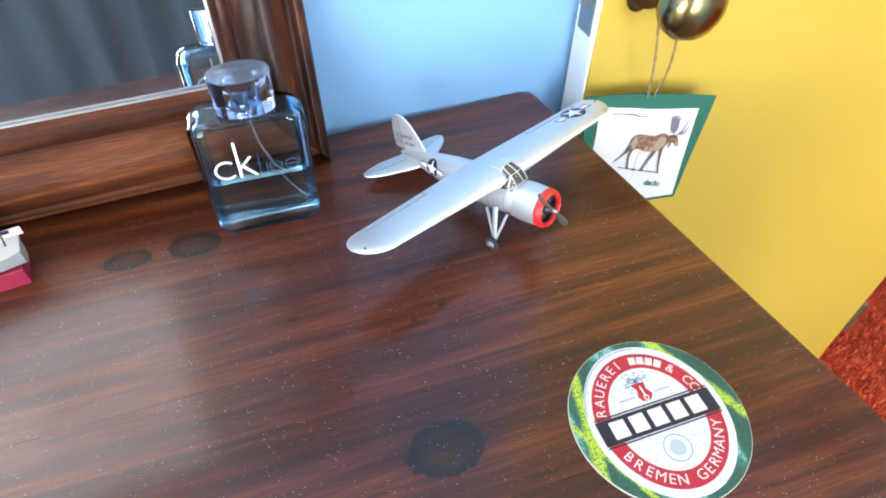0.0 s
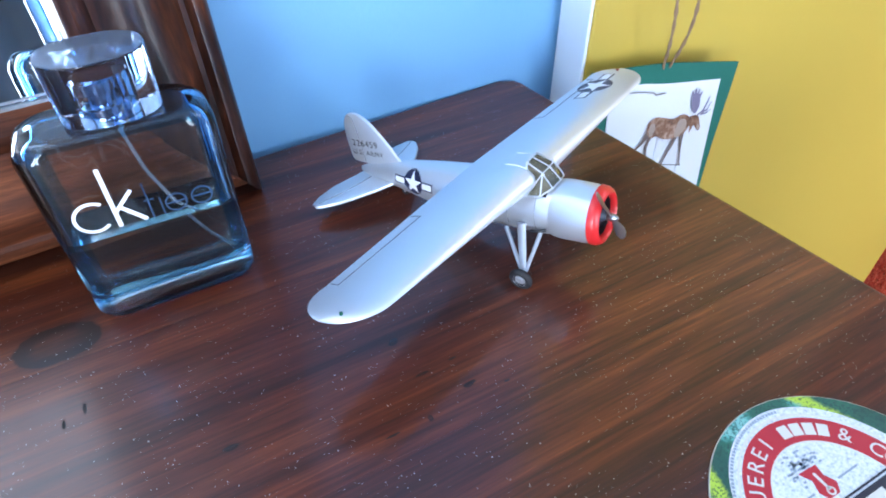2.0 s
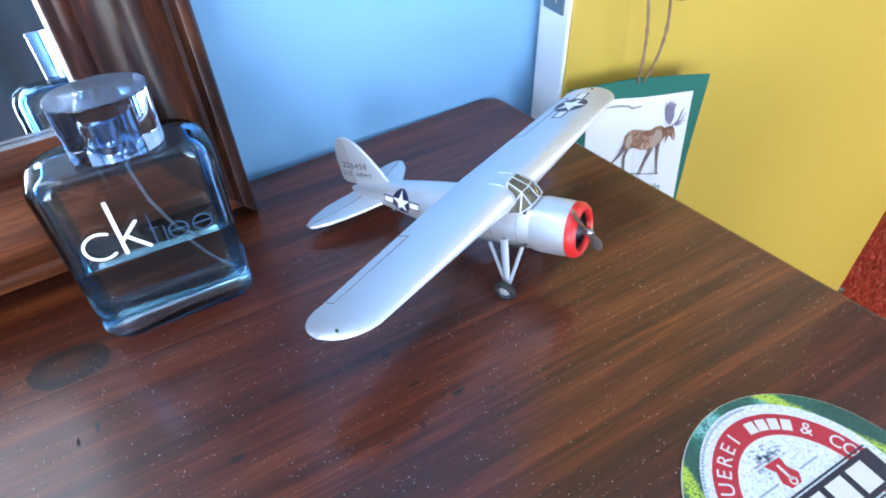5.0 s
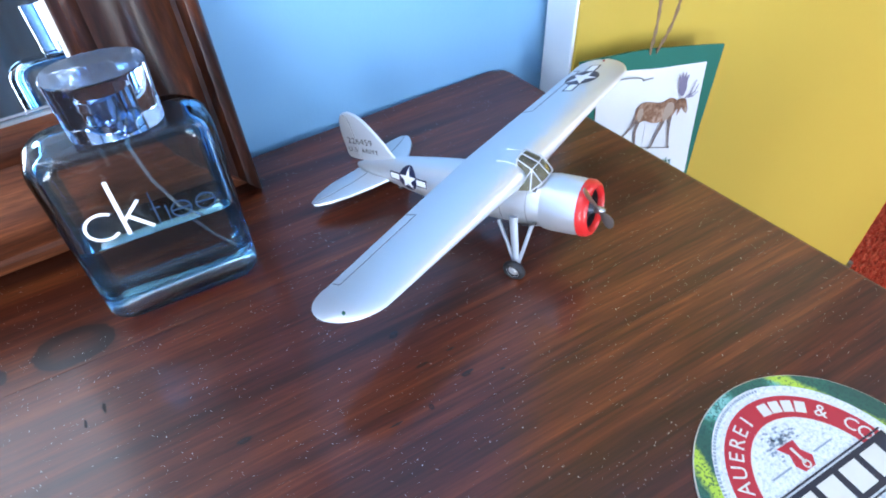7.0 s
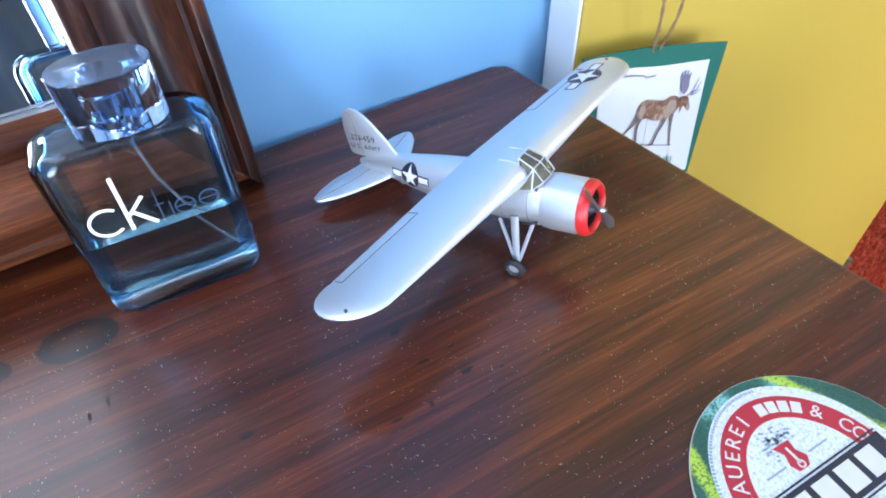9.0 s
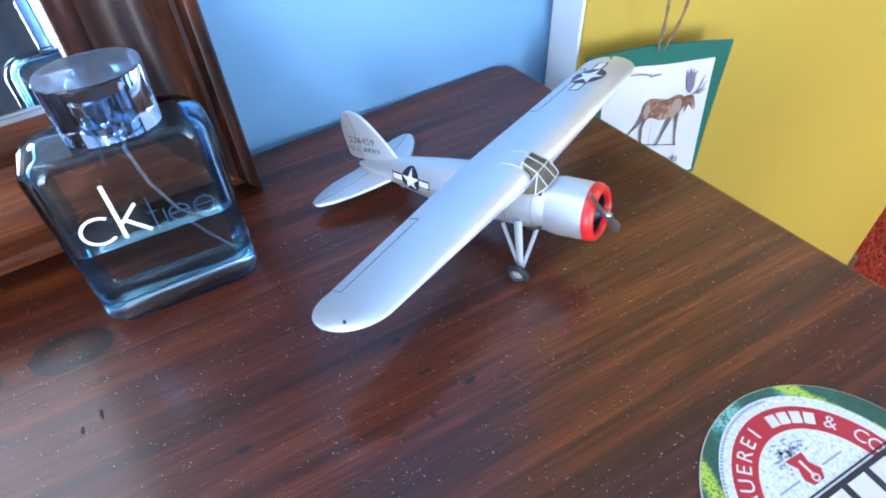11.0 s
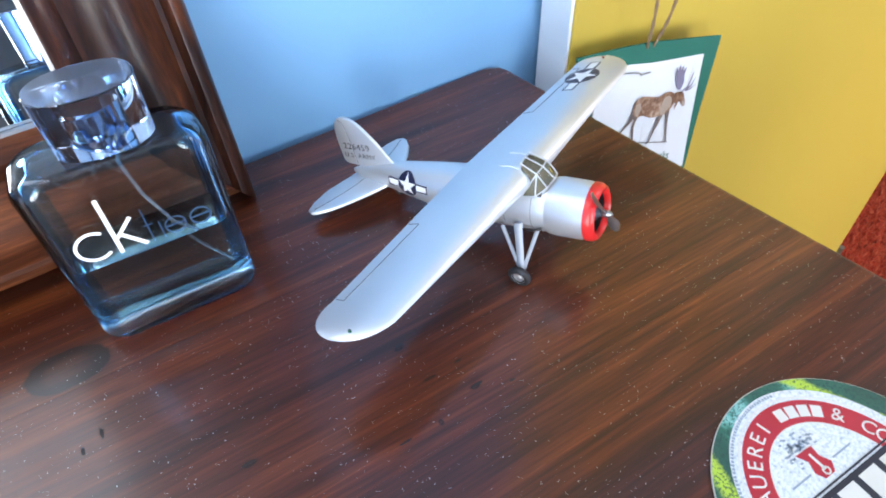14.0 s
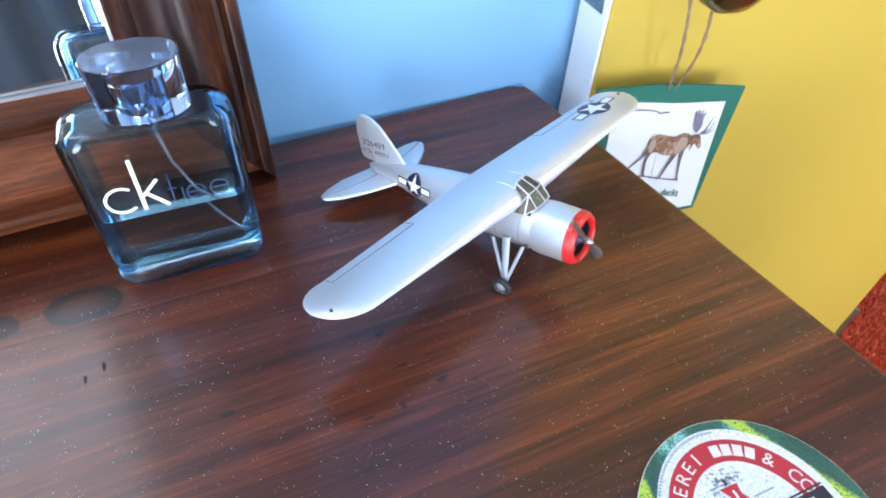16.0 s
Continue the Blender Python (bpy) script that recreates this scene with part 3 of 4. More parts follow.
# frame profile: (distance in from the outer edge, depth towards the viewer)
PROFILE = [(0.0, 0.0), (0.0, 0.0150), (0.0006, 0.0195), (0.0025, 0.0225), (0.0055, 0.0238), (0.009, 0.0238), (0.013, 0.021), (0.016, 0.0215), (0.021, 0.027), (0.032, 0.0305), (0.044, 0.028), (0.054, 0.0215), (0.060, 0.018), (0.063, 0.0195), (0.068, 0.0195), (0.071, 0.016), (0.074, 0.0150), (0.0765, 0.0095), (0.0765, 0.0)]
FW = 0.0765


FOOT = [(0.0, 0.0), (0.0, 0.006), (0.0115, 0.008), (0.0122, 0.0230), (0.0136, 0.0262), (0.0160, 0.0268), (0.0185, 0.0255), (0.0200, 0.0260), (0.0235, 0.0285), (0.032, 0.0310)] + PROFILE[10:]


def frame_bar(corner_a, corner_b, inward, wide, along, profile=PROFILE):
    """One mitred bar: the profile swept from corner a to corner b (x, z); wide scales its own width, along that of the bars it meets."""
    a, b, q = Vector(corner_a), Vector(corner_b), Vector(inward)
    d = (b - a).normalized()
    rings = []
    for p, s in ((a, 1), (b, -1)):
        rings.append([(p.x + q.x * u * wide + d.x * s * u * along, -w, p.y + q.y * u * wide + d.y * s * u * along) for u, w in profile])
    return loft(rings)


STILE = 0.87
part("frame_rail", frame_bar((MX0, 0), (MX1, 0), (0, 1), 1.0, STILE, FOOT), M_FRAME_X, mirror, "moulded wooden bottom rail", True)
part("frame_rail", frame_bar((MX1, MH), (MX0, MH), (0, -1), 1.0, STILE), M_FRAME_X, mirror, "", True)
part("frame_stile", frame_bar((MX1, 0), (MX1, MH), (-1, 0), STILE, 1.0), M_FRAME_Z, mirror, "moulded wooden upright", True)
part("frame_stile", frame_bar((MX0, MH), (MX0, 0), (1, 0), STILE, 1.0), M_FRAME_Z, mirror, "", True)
SW = FW * STILE
M_MIRROR = mat("silvered_glass", (0.86, 0.89, 0.9), 0.015, 1.0)
part("mirror_glass", box(MX0 + SW - 0.004, MX1 - SW + 0.004, -0.0088, -0.0045, FW - 0.004, MH - FW + 0.004), M_MIRROR, mirror, "clear silvered mirror glass")
part("back_board", box(MX0 + 0.02, MX1 - 0.02, -0.0035, -0.0005, 0.02, MH - 0.02), M_BODY, mirror)
part("silver_slip", join(box(MX0 + SW - 0.001, MX1 - SW + 0.001, -0.0104, -0.0090, FW - 0.001, FW + 0.0012), box(MX0 + SW - 0.001, MX1 - SW + 0.001, -0.0096, -0.0090, FW + 0.0024, FW + 0.0034)), simple("pale_bevel", (0.40, 0.42, 0.45), 0.3, 0.7), mirror, "pale bevelled edge of the glass")

# ---- perfume bottle ----
BX, BY = -0.2622, -0.0872
BW, BD, BH = 0.0392, 0.0165, 0.0960
bottle = thing("perfume_bottle", "half full blue glass perfume bottle with clear cap on the dresser", "perfume bottle", Matrix.Translation((BX, BY, TOP)) @ pose(0, 0, 0, 0, 0, -1.5))
M_EDGE = mat("deep_blue_glass", (0.36, 0.70, 1.0), 0.0, 0.0, Transmission_Weight=1.0, IOR=1.47)
M_GLASS = mat("pale_blue_glass", (0.95, 0.985, 1.0), 0.0, 0.0, Transmission_Weight=1.0, IOR=1.47)
M_LIQUID = mat("pale_perfume", (0.72, 0.92, 0.95), 0.0, 0.0, Transmission_Weight=1.0, IOR=1.34)
M_CAPGLASS = mat("clear_acrylic", (0.42, 0.55, 0.74), 0.02, 0.0, Transmission_Weight=1.0, IOR=1.45)
M_CHROME = simple("chrome_collar", (0.75, 0.78, 0.82), 0.08, 1.0, 0.05)
M_PLASTIC = mat("clear_plastic_tube", (0.80, 0.88, 0.95), 0.08, 0.0, Transmission_Weight=0.85, IOR=1.25)


def slab_ring(rx, ry, z, r, n=8):
    """A rectangle with rounded corners."""
    r = min(r, rx * 0.98, ry * 0.98)
    out = []
    for k, (sx, sy) in enumerate(((1, 1), (-1, 1), (-1, -1), (1, -1))):
        for i in range(n + 1):
            a = math.pi / 2 * (k + i / n)
            out.append((sx * (rx - r) + r * math.cos(a), sy * (ry - r) + r * math.sin(a), z))
    return out


def bottle_rings(shrink, z0, z1, top_r, corner=0.0105):
    """Rounded slab, a little wider in the shoulders than in the middle, with rounded foot and shoulders."""
    rings = []
    H = z1 - z0
    for i in range(4):
        t = i / 3
        r = 0.0045 * (1 - math.sin(t * math.pi / 2))
        rings.append((z0 + 0.0045 * (1 - math.cos(t * math.pi / 2)), r))
    for t in (0.25, 0.5, 0.75):
        rings.append((z0 + 0.0045 + (H - 0.0045 - top_r) * t, 0.0))
    for i in range(8):
        t = i / 7 * math.pi / 2
        rings.append((z1 - top_r + top_r * math.sin(t), top_r * (1 - math.cos(t))))
    return [slab_ring(BW - shrink - inset, BD - shrink - inset * 0.32, z, corner) for z, inset in rings]


def taper(bm):
    for v in bm.verts:
        v.co.x *= 1.0 - 0.03 * (1 - v.co.z / BH)
    return bm


outer = taper(loft(bottle_rings(0.0, 0.0002, BH, 0.0095)))
inner = taper(loft(bottle_rings(0.0046, 0.0120, BH - 0.0026, 0.0075, 0.0055)))
bmesh.ops.recalc_face_normals(outer, faces=outer.faces)
bmesh.ops.recalc_face_normals(inner, faces=inner.faces)
bmesh.ops.reverse_faces(inner, faces=inner.faces)
both = join(outer, inner)
me = bpy.data.meshes.new("glass_body")
both.to_mesh(me)
both.free()
me.materials.append(M_GLASS)
me.materials.append(M_EDGE)
me.materials.append(mat("deep_blue_glass_base", (0.05, 0.32, 0.74), 0.12, 0.0, Transmission_Weight=1.0, IOR=1.47))
for f in me.polygons:
    f.material_index = 0 if abs(f.normal.y) > 0.97 and f.center.z > 0.0125 else 2 if f.center.z < 0.0125 and f.normal.z < 0.9 else 1
me.shade_smooth()
me.set_sharp_from_angle(angle=radians(32))
gb = tagged(new("glass_body", me), "pale blue thick walled glass")
gb.parent = bottle
LIQ = 0.046
lr = [r for r in bottle_rings(0.0045, 0.0119, BH - 0.0026, 0.0075, 0.0055) if r[0][2] < LIQ - 0.004]
lr.append([(x, y, LIQ) for x, y, z in lr[-1]])
part("perfume", taper(loft(lr)), M_LIQUID, bottle, "clear perfume filling the lower half", True)
part("dip_tube", tube([(0.001, 0, BH - 0.002), (0.002, 0, 0.085), (0.005, 0, 0.066), (0.012, 0.001, 0.045), (0.021, 0.001, 0.027), (0.030, 0.001, 0.013)], 0.0008, 8), M_PLASTIC, bottle, "thin clear dip tube", True)
part("collar", loft([oval(0, 0, z, r, r, 24, 2.0, "xy") for z, r in ((BH - 0.001, 0.0085), (BH + 0.0065, 0.0085), (BH + 0.007, 0.0065), (BH + 0.012, 0.0065), (BH + 0.0125, 0.0078), (BH + 0.017, 0.0078), (BH + 0.018, 0.006))]), M_CHROME, bottle, "chrome spray collar inside the cap", True)
CW, CD = 0.0195, 0.0135
cap_out = loft([oval(0, 0, z, CW - i, CD - i, 40, 2.3, "xy") for z, i in ((BH + 0.0006, 0.0004), (BH + 0.0010, 0.0), (BH + 0.0265, -0.0008), (BH + 0.0270, -0.0003))])
cap_in = loft([oval(0, 0, z, 0.0092, 0.0088, 28, 2.0, "xy") for z in (BH + 0.0009, BH + 0.019)])
bmesh.ops.recalc_face_normals(cap_out, faces=cap_out.faces)
bmesh.ops.recalc_face_normals(cap_in, faces=cap_in.faces)
bmesh.ops.reverse_faces(cap_in, faces=cap_in.faces)
cb = join(cap_out, cap_in)
me = bpy.data.meshes.new("cap")
cb.to_mesh(me)
cb.free()
me.materials.append(M_CAPGLASS)
me.materials.append(mat("dusty_acrylic_top", (0.42, 0.52, 0.66), 0.10, 0.0, Transmission_Weight=0.80, IOR=1.45))
for f in me.polygons:
    f.material_index = 1 if f.normal.z > 0.9 and f.center.z > BH + 0.02 else 0
me.shade_smooth()
me.set_sharp_from_angle(angle=radians(22))
cp = tagged(new("cap", me), "thick clear oval cap")
cp.parent = bottle
cp.location = (0.0020, 0, 0)
# printed mark: plain white and dark shapes on the front glass
M_WPRINT = mat("white_screen_print", (0.9, 0.92, 0.94), 0.5)
M_BPRINT = mat("dark_blue_screen_print", (0.02, 0.06, 0.14), 0.5)
FACE = Matrix.Translation((0, -BD - 0.00015, 0.0045)) @ pose(0, 0, 0, 90)


def stroke(x0, z0, x1, z1, w):
    d = Vector((x1 - x0, z1 - z0)).normalized()
    n = Vector((-d.y, d.x)) * w / 2
    return prism([(x0 + n.x, z0 + n.y), (x0 - n.x, z0 - n.y), (x1 - n.x, z1 - n.y), (x1 + n.x, z1 + n.y)], -0.0001, 0.0001, 0, 2, FACE)


part("printed_mark", join(arc_band(48, 312, 0.0078, 0.0078, 0.0064, 0.0064, -0.0001, 0.0001, 36, FACE @ Matrix.Translation((-0.0205, 0.0555, 0))), stroke(-0.0118, 0.0775, -0.0118, 0.0475, 0.0018), stroke(-0.0112, 0.0555, -0.0030, 0.0640, 0.0016), stroke(-0.0092, 0.0570, -0.0010, 0.0476, 0.0018)), M_WPRINT, bottle, "white printed ring and strokes")
part("printed_mark", join(*[arc_band(0, 360, 0.0046, 0.0046, 0.0041, 0.0041, -0.0001, 0.0001, 24, FACE @ Matrix.Translation((x, 0.0520, 0))) for x in (0.0125, 0.0235)], stroke(0.0018, 0.0660, 0.0018, 0.0475, 0.0005), stroke(0.0065, 0.0565, 0.0065, 0.0475, 0.0005), stroke(0.008, 0.0522, 0.0168, 0.0522, 0.0005), stroke(0.019, 0.0522, 0.0278, 0.0522, 0.0005), stroke(0.0000, 0.0568, 0.0042, 0.0568, 0.0005)), M_BPRINT, bottle, "thin dark blue printed strokes")

# ---- beer mat ----
MATC = (-0.0712, -0.3368)
beermat = thing("beer_mat", "round green cardboard beer mat with oval label on the dresser", "beer mat", Matrix.Translation((*MATC, TOP)))
M_BOARD = simple("cardboard_core", (0.62, 0.58, 0.48), 0.9)
M_GREEN = mat("printed_green_card", (0.02, 0.12, 0.075), 0.55)
kk = Nodes(M_GREEN)
vv = kk.place()
band = kk.add("ShaderNodeVectorMath")
band.operation = "LENGTH"
kk.l.new(kk.place((1 / 0.0535, 1 / 0.0535, 0)), band.inputs[0])
sw1 = kk.noise(kk.place((1, 0.35, 1), (0, 0, 0), (0, 0, 0.9)), 42.0, 3.0, 0.55, 0.6)
drops = kk.noise(vv, 900.0, 2.0, 0.6)
c = kk.ramp(sw1, (0.36, (0.015, 0.085, 0.06)), (0.50, (0.02, 0.12, 0.08)), (0.58, (0.10, 0.36, 0.30)), (0.64, (0.22, 0.50, 0.45)), (0.70, (0.03, 0.16, 0.11)))
wave = kk.math("MULTIPLY", kk.math("SUBTRACT", kk.noise(vv, 130.0, 4.0, 0.7), 0.5), 0.006)
for nx, ny, off, half in ((0.91, 0.415, 0.0402, 0.0042), (0.98, -0.21, -0.0436, 0.0044), (0.91, 0.415, -0.0425, 0.0025)):
    dot = kk.add("ShaderNodeVectorMath")
    dot.operation = "DOT_PRODUCT"
    kk.l.new(vv, dot.inputs[0])
    dot.inputs[1].default_value = (nx, ny, 0)
    away = kk.math("ABSOLUTE", kk.math("SUBTRACT", kk.math("ADD", dot.outputs["Value"], wave), off), 0.0)
    streak = kk.ramp(kk.math("MULTIPLY", away, 1 / half), (0.45, G3(1.0)), (1.0, G3(0.0)))
    c = kk.mix(streak, c, (0.40, 0.56, 0.05))
c = kk.mix(kk.math("MULTIPLY", kk.math("GREATER_THAN", drops, 0.55), 0.75), c, (0.01, 0.06, 0.05))
kk.color(c)
M_SILVER = mat("printed_silver_card", (0.62, 0.68, 0.70), 0.5)
kk = Nodes(M_SILVER)
kk.color(kk.ramp(kk.noise(kk.place(), 620.0, 5.0, 0.7), (0.34, (0.34, 0.40, 0.44)), (0.45, (0.58, 0.63, 0.66)), (0.62, (0.76, 0.78, 0.79))))
M_RED = simple("printed_red_card", (0.46, 0.018, 0.035), 0.5, 0, 0.12, 300.0)
M_CREAM = simple("printed_cream_card", (0.68, 0.66, 0.60), 0.55, 0, 0.1, 300.0)
M_NAVY = simple("printed_black_card", (0.012, 0.014, 0.028), 0.5)
M_INK = simple("grey_blue_ink", (0.28, 0.34, 0.40), 0.6)
part("card", prism([(0.0535 * math.cos(2 * math.pi * i / 96), 0.0535 * math.sin(2 * math.pi * i / 96)) for i in range(96)], 0.0, 0.0013, 0.0003), M_BOARD, beermat, "pale cardboard core")
part("printed_face", prism([(0.0531 * math.cos(2 * math.pi * i / 96), 0.0531 * math.sin(2 * math.pi * i / 96)) for i in range(96)], 0.0013, 0.0014), M_GREEN, beermat, "green printed paper with yellow streaks and droplets")
el = lambda a, b, n=80: [(a * math.cos(2 * math.pi * i / n), b * math.sin(2 * math.pi * i / n)) for i in range(n)]
part("oval_label", prism(el(0.0425, 0.0495), 0.0014, 0.0015), M_SILVER, beermat, "silvery oval label ground")
part("label_rim", arc_band(0, 360, 0.0398, 0.0460, 0.0391, 0.0453, 0.0015, 0.00158, 80), M_CREAM, beermat)
part("red_band", arc_band(0, 360, 0.0380, 0.0443, 0.0280, 0.0338, 0.0015, 0.0016, 80), M_RED, beermat, "red oval band with pale writing")
part("label_rim", arc_band(0, 360, 0.0280, 0.0338, 0.0274, 0.0332, 0.0015, 0.00162, 80), M_CREAM, beermat)
part("black_band", box(-0.0385, 0.0385, -0.0078, 0.0078, 0.0015, 0.0018), M_NAVY, beermat, "black band across the label")
part("black_band_line", join(box(-0.0385, 0.0385, 0.0086, 0.0094, 0.0015, 0.00175), box(-0.0385, 0.0385, -0.0094, -0.0086, 0.0015, 0.00175)), M_NAVY, beermat)
for i in range(5):
    x = -0.0265 + i * 0.0130
    part("pale_bar", prism([(x - 0.0045, -0.0055), (x + 0.0052, -0.0055), (x + 0.0052, 0.0055), (x - 0.0045, 0.0055)], 0.0018, 0.0019), M_CREAM, beermat)


def on_arc(rx, ry, a, up=True):
    a = radians(a)
    p = Vector((rx * math.cos(a), ry * math.sin(a)))
    nrm = Vector((math.cos(a) / rx, math.sin(a) / ry)).normalized()
    turn = math.atan2(nrm.y, nrm.x) - math.pi / 2 + (0 if up else math.pi)
    return Matrix.Translation((p.x, p.y, 0.00166)) @ Matrix.Rotation(turn, 4, "Z")


def arc_word(word, start, step, up=True):
    out, a = [], start
    for ch in word:
        if ch != " ":
            out.append(letters(ch, 0.0086, on_arc(0.0330, 0.0391, a, up), 0.00005))
        a += step
    return join(*out)


part("pale_lettering", arc_word("BRAUEREI", 172, -10.2), M_CREAM, beermat)
for a in (82, 73, 64, 55):
    part("pale_bar", prism([(-0.0022, -0.0027), (0.0022, -0.0027), (0.0022, 0.0027), (-0.0022, 0.0027)], 0, 0.00006, 0, 2, on_arc(0.0330, 0.0391, a)), M_CREAM, beermat)
part("pale_lettering", arc_word("& CO", 42, -9.0), M_CREAM, beermat)
part("pale_lettering", arc_word("BREMEN", 205, 10.2, False), M_CREAM, beermat)
part("pale_lettering", arc_word("GERMANY", 277, 10.2, False), M_CREAM, beermat)
part("red_shield", prism([(-0.0055, 0.0238), (0.0035, 0.0235), (0.0028, 0.0190), (0.0050, 0.0150), (0.0025, 0.0115), (-0.0030, 0.0115), (-0.0048, 0.0150), (-0.0030, 0.0195)], 0.0015, 0.0017), M_RED, beermat, "small red shield")
part("pale_bar", prism([(-0.0006, 0.0140), (0.0006, 0.0140), (0.0004, 0.0215), (-0.0008, 0.0215)], 0.0017, 0.00176), M_CREAM, beermat)
part("shield_ring", arc_band(0, 360, 0.0018, 0.0018, 0.0011, 0.0011, 0.0017, 0.00176, 16, Matrix.Translation((0, 0.0135, 0))), M_CREAM, beermat)
rnd = random.Random(5)
part("ink_ornament", join(*[box(-0.001 + x - 0.0007, -0.001 + x + 0.0007, y - 0.0004, y + 0.0004, 0.0015, 0.00162) for x, y in ((rnd.gauss(-0.001, 0.0040), rnd.gauss(0.0258, 0.0022)) for _ in range(60))]), M_INK, beermat)
for x in (-0.012, 0.012):
    part("ink_bar", box(x - 0.0055, x + 0.0055, 0.0152, 0.0160, 0.0015, 0.00158), M_INK, beermat)
part("grey_seal", arc_band(0, 360, 0.0085, 0.0085, 0.0078, 0.0078, 0.0015, 0.0016, 32, Matrix.Translation((0, -0.0205, 0))), M_INK, beermat)
part("grey_seal", arc_band(0, 360, 0.0050, 0.0050, 0.0001, 0.0001, 0.0015, 0.00156, 32, Matrix.Translation((0, -0.0205, 0))), simple("pale_seal_ink", (0.42, 0.50, 0.53), 0.6), beermat)
part("fine_print", join(*[prism([(-0.0005, -0.0006), (0.0005, -0.0006), (0.0005, 0.0006), (-0.0005, 0.0006)], 0, 0.00005, 0, 2, Matrix.Translation((0, 0, -0.0001)) @ on_arc(0.0420, 0.0480, a)) for a in range(78, 166, 2)]), M_INK, beermat, "tiny grey printed bars")

# ---- model aeroplane ----
HEAD = -61.4
plane = thing("model_aeroplane", "silver painted plastic high wing model aeroplane with red cowl ring", "model aeroplane", Matrix.Translation((-0.0757, -0.194, 0.941)) @ pose(0, 0, 0, 0, 0, HEAD - 90) @ pose(0, 0, 0, 11.5, -1.2))
M_ALU = mat("silver_model_paint", (0.62, 0.65, 0.68), 0.42, 0.74)
kk = Nodes(M_ALU)
nn = kk.noise(kk.place(), 1500.0, 2.0, 0.6)
kk.color(kk.mix(kk.math("MULTIPLY", kk.noise(kk.place(), 60.0, 4.0), 0.35), (0.70, 0.73, 0.76), (0.57, 0.60, 0.63)))
kk.bump(nn, 0.08, 0.0001)
M_REDP = simple("red_gloss_model_paint", (0.62, 0.02, 0.02), 0.3, 0, 0.1)
M_BLACK = simple("black_model_paint", (0.012, 0.012, 0.014), 0.45)
M_ENGINE = simple("dark_engine_metal", (0.09, 0.09, 0.10), 0.4, 0.6)
M_GREYP = simple("blue_grey_model_paint", (0.05, 0.065, 0.09), 0.4, 0.2)
M_PROP = simple("bare_steel_prop", (0.36, 0.37, 0.38), 0.28, 0.9)
# Strut silver toned darker and bluer: the wing's shade is put into the colour.
M_STRUT = simple("shaded_strut_silver", (0.40, 0.44, 0.50), 0.5, 0.3)
M_TYRE = simple("black_rubber", (0.018, 0.018, 0.022), 0.65)
M_INSIGN_B = mat("navy_decal", (0.012, 0.016, 0.05), 0.35)
M_INSIGN_W = mat("white_decal", (0.85, 0.86, 0.87), 0.35)
M_LINE = mat("panel_line_shade", (0.17, 0.18, 0.20), 0.6)
M_PANE = mat("clear_canopy", (0.92, 0.95, 0.95), 0.03, 0.0, Transmission_Weight=1.0, IOR=1.1)

RC = 0.0141
# fuselage: (y, half width, half height, centre height)
FUS = [(-0.0275, RC - 0.0008, RC - 0.0008, 0.0), (-0.033, RC - 0.0002, RC, 0.0002), (-0.045, RC, RC + 0.0005, 0.0006), (-0.060, RC - 0.0002, RC + 0.0005, 0.0006), (-0.075, 0.0133, 0.0140, 0.0005), (-0.092, 0.0121, 0.0125, 0.0008), (-0.108, 0.0099, 0.0104, 0.0014), (-0.124, 0.0073, 0.0080, 0.0020), (-0.138, 0.0047, 0.0056, 0.0012), (-0.146, 0.0030, 0.0042, 0.0010), (-0.1525, 0.0010, 0.0016, 0.0010)]


def smooth_rows(rows, n=3):
    out = []
    k = len(rows)
    for i in range(k - 1):
        p = [rows[max(0, min(k - 1, i + j - 1))] for j in range(4)]
        for s in range(n):
            t = s / n
            out.append(tuple(0.5 * (2 * b + (c - a) * t + (2 * a - 5 * b + 4 * c - d) * t * t + (3 * b - a - 3 * c + d) * t ** 3) for a, b, c, d in zip(*p)))
    out.append(rows[-1])
    return out


FUSR = smooth_rows(FUS)
part("fuselage", loft([oval(0, y, cz, rx, rz, 40) for y, rx, rz, cz in FUSR]), M_ALU, plane, "round tapered silver fuselage", True)


def fus_at(y):
    for a, b in zip(FUSR, FUSR[1:]):
        if b[0] <= y <= a[0]:
            t = (y - a[0]) / (b[0] - a[0])
            return [p + (q - p) * t for p, q in zip(a, b)]
    return FUSR[-1]


# cowl: an open ring with thickness
cowl_prof = [(-0.0275, RC), (-0.024, RC + 0.0004), (-0.012, RC + 0.0002), (-0.007, RC - 0.0004), (-0.0055, RC - 0.002), (-0.007, RC - 0.0036), (-0.012, RC - 0.0034), (-0.026, RC - 0.0032)]
cowl = part("engine_cowl", loft([oval(0, y, 0, r, r, 44) for y, r in cowl_prof], False), M_ALU, plane, "silver engine cowl", True)
part("cowl_ring", loft([oval(0, y, 0, r, r, 44) for y, r in [(-0.0085, RC + 0.0003), (-0.0062, RC + 0.0001), (-0.0042, RC - 0.0010), (-0.0034, RC - 0.0026), (-0.0040, RC - 0.0034), (-0.0052, RC - 0.0040), (-0.0064, RC - 0.0040), (-0.0070, RC - 0.0025), (-0.0085, RC + 0.0003)]], False), M_REDP, cowl, "bright red rounded front ring", True)
eng = part("engine", loft([oval(0, y, 0, r, r, 32) for y, r in ((-0.0062, RC - 0.0043), (-0.0135, RC - 0.0043), (-0.0136, 0.005), (-0.009, 0.0045), (-0.006, 0.0035))], False), M_BLACK, plane, "black radial engine", True)
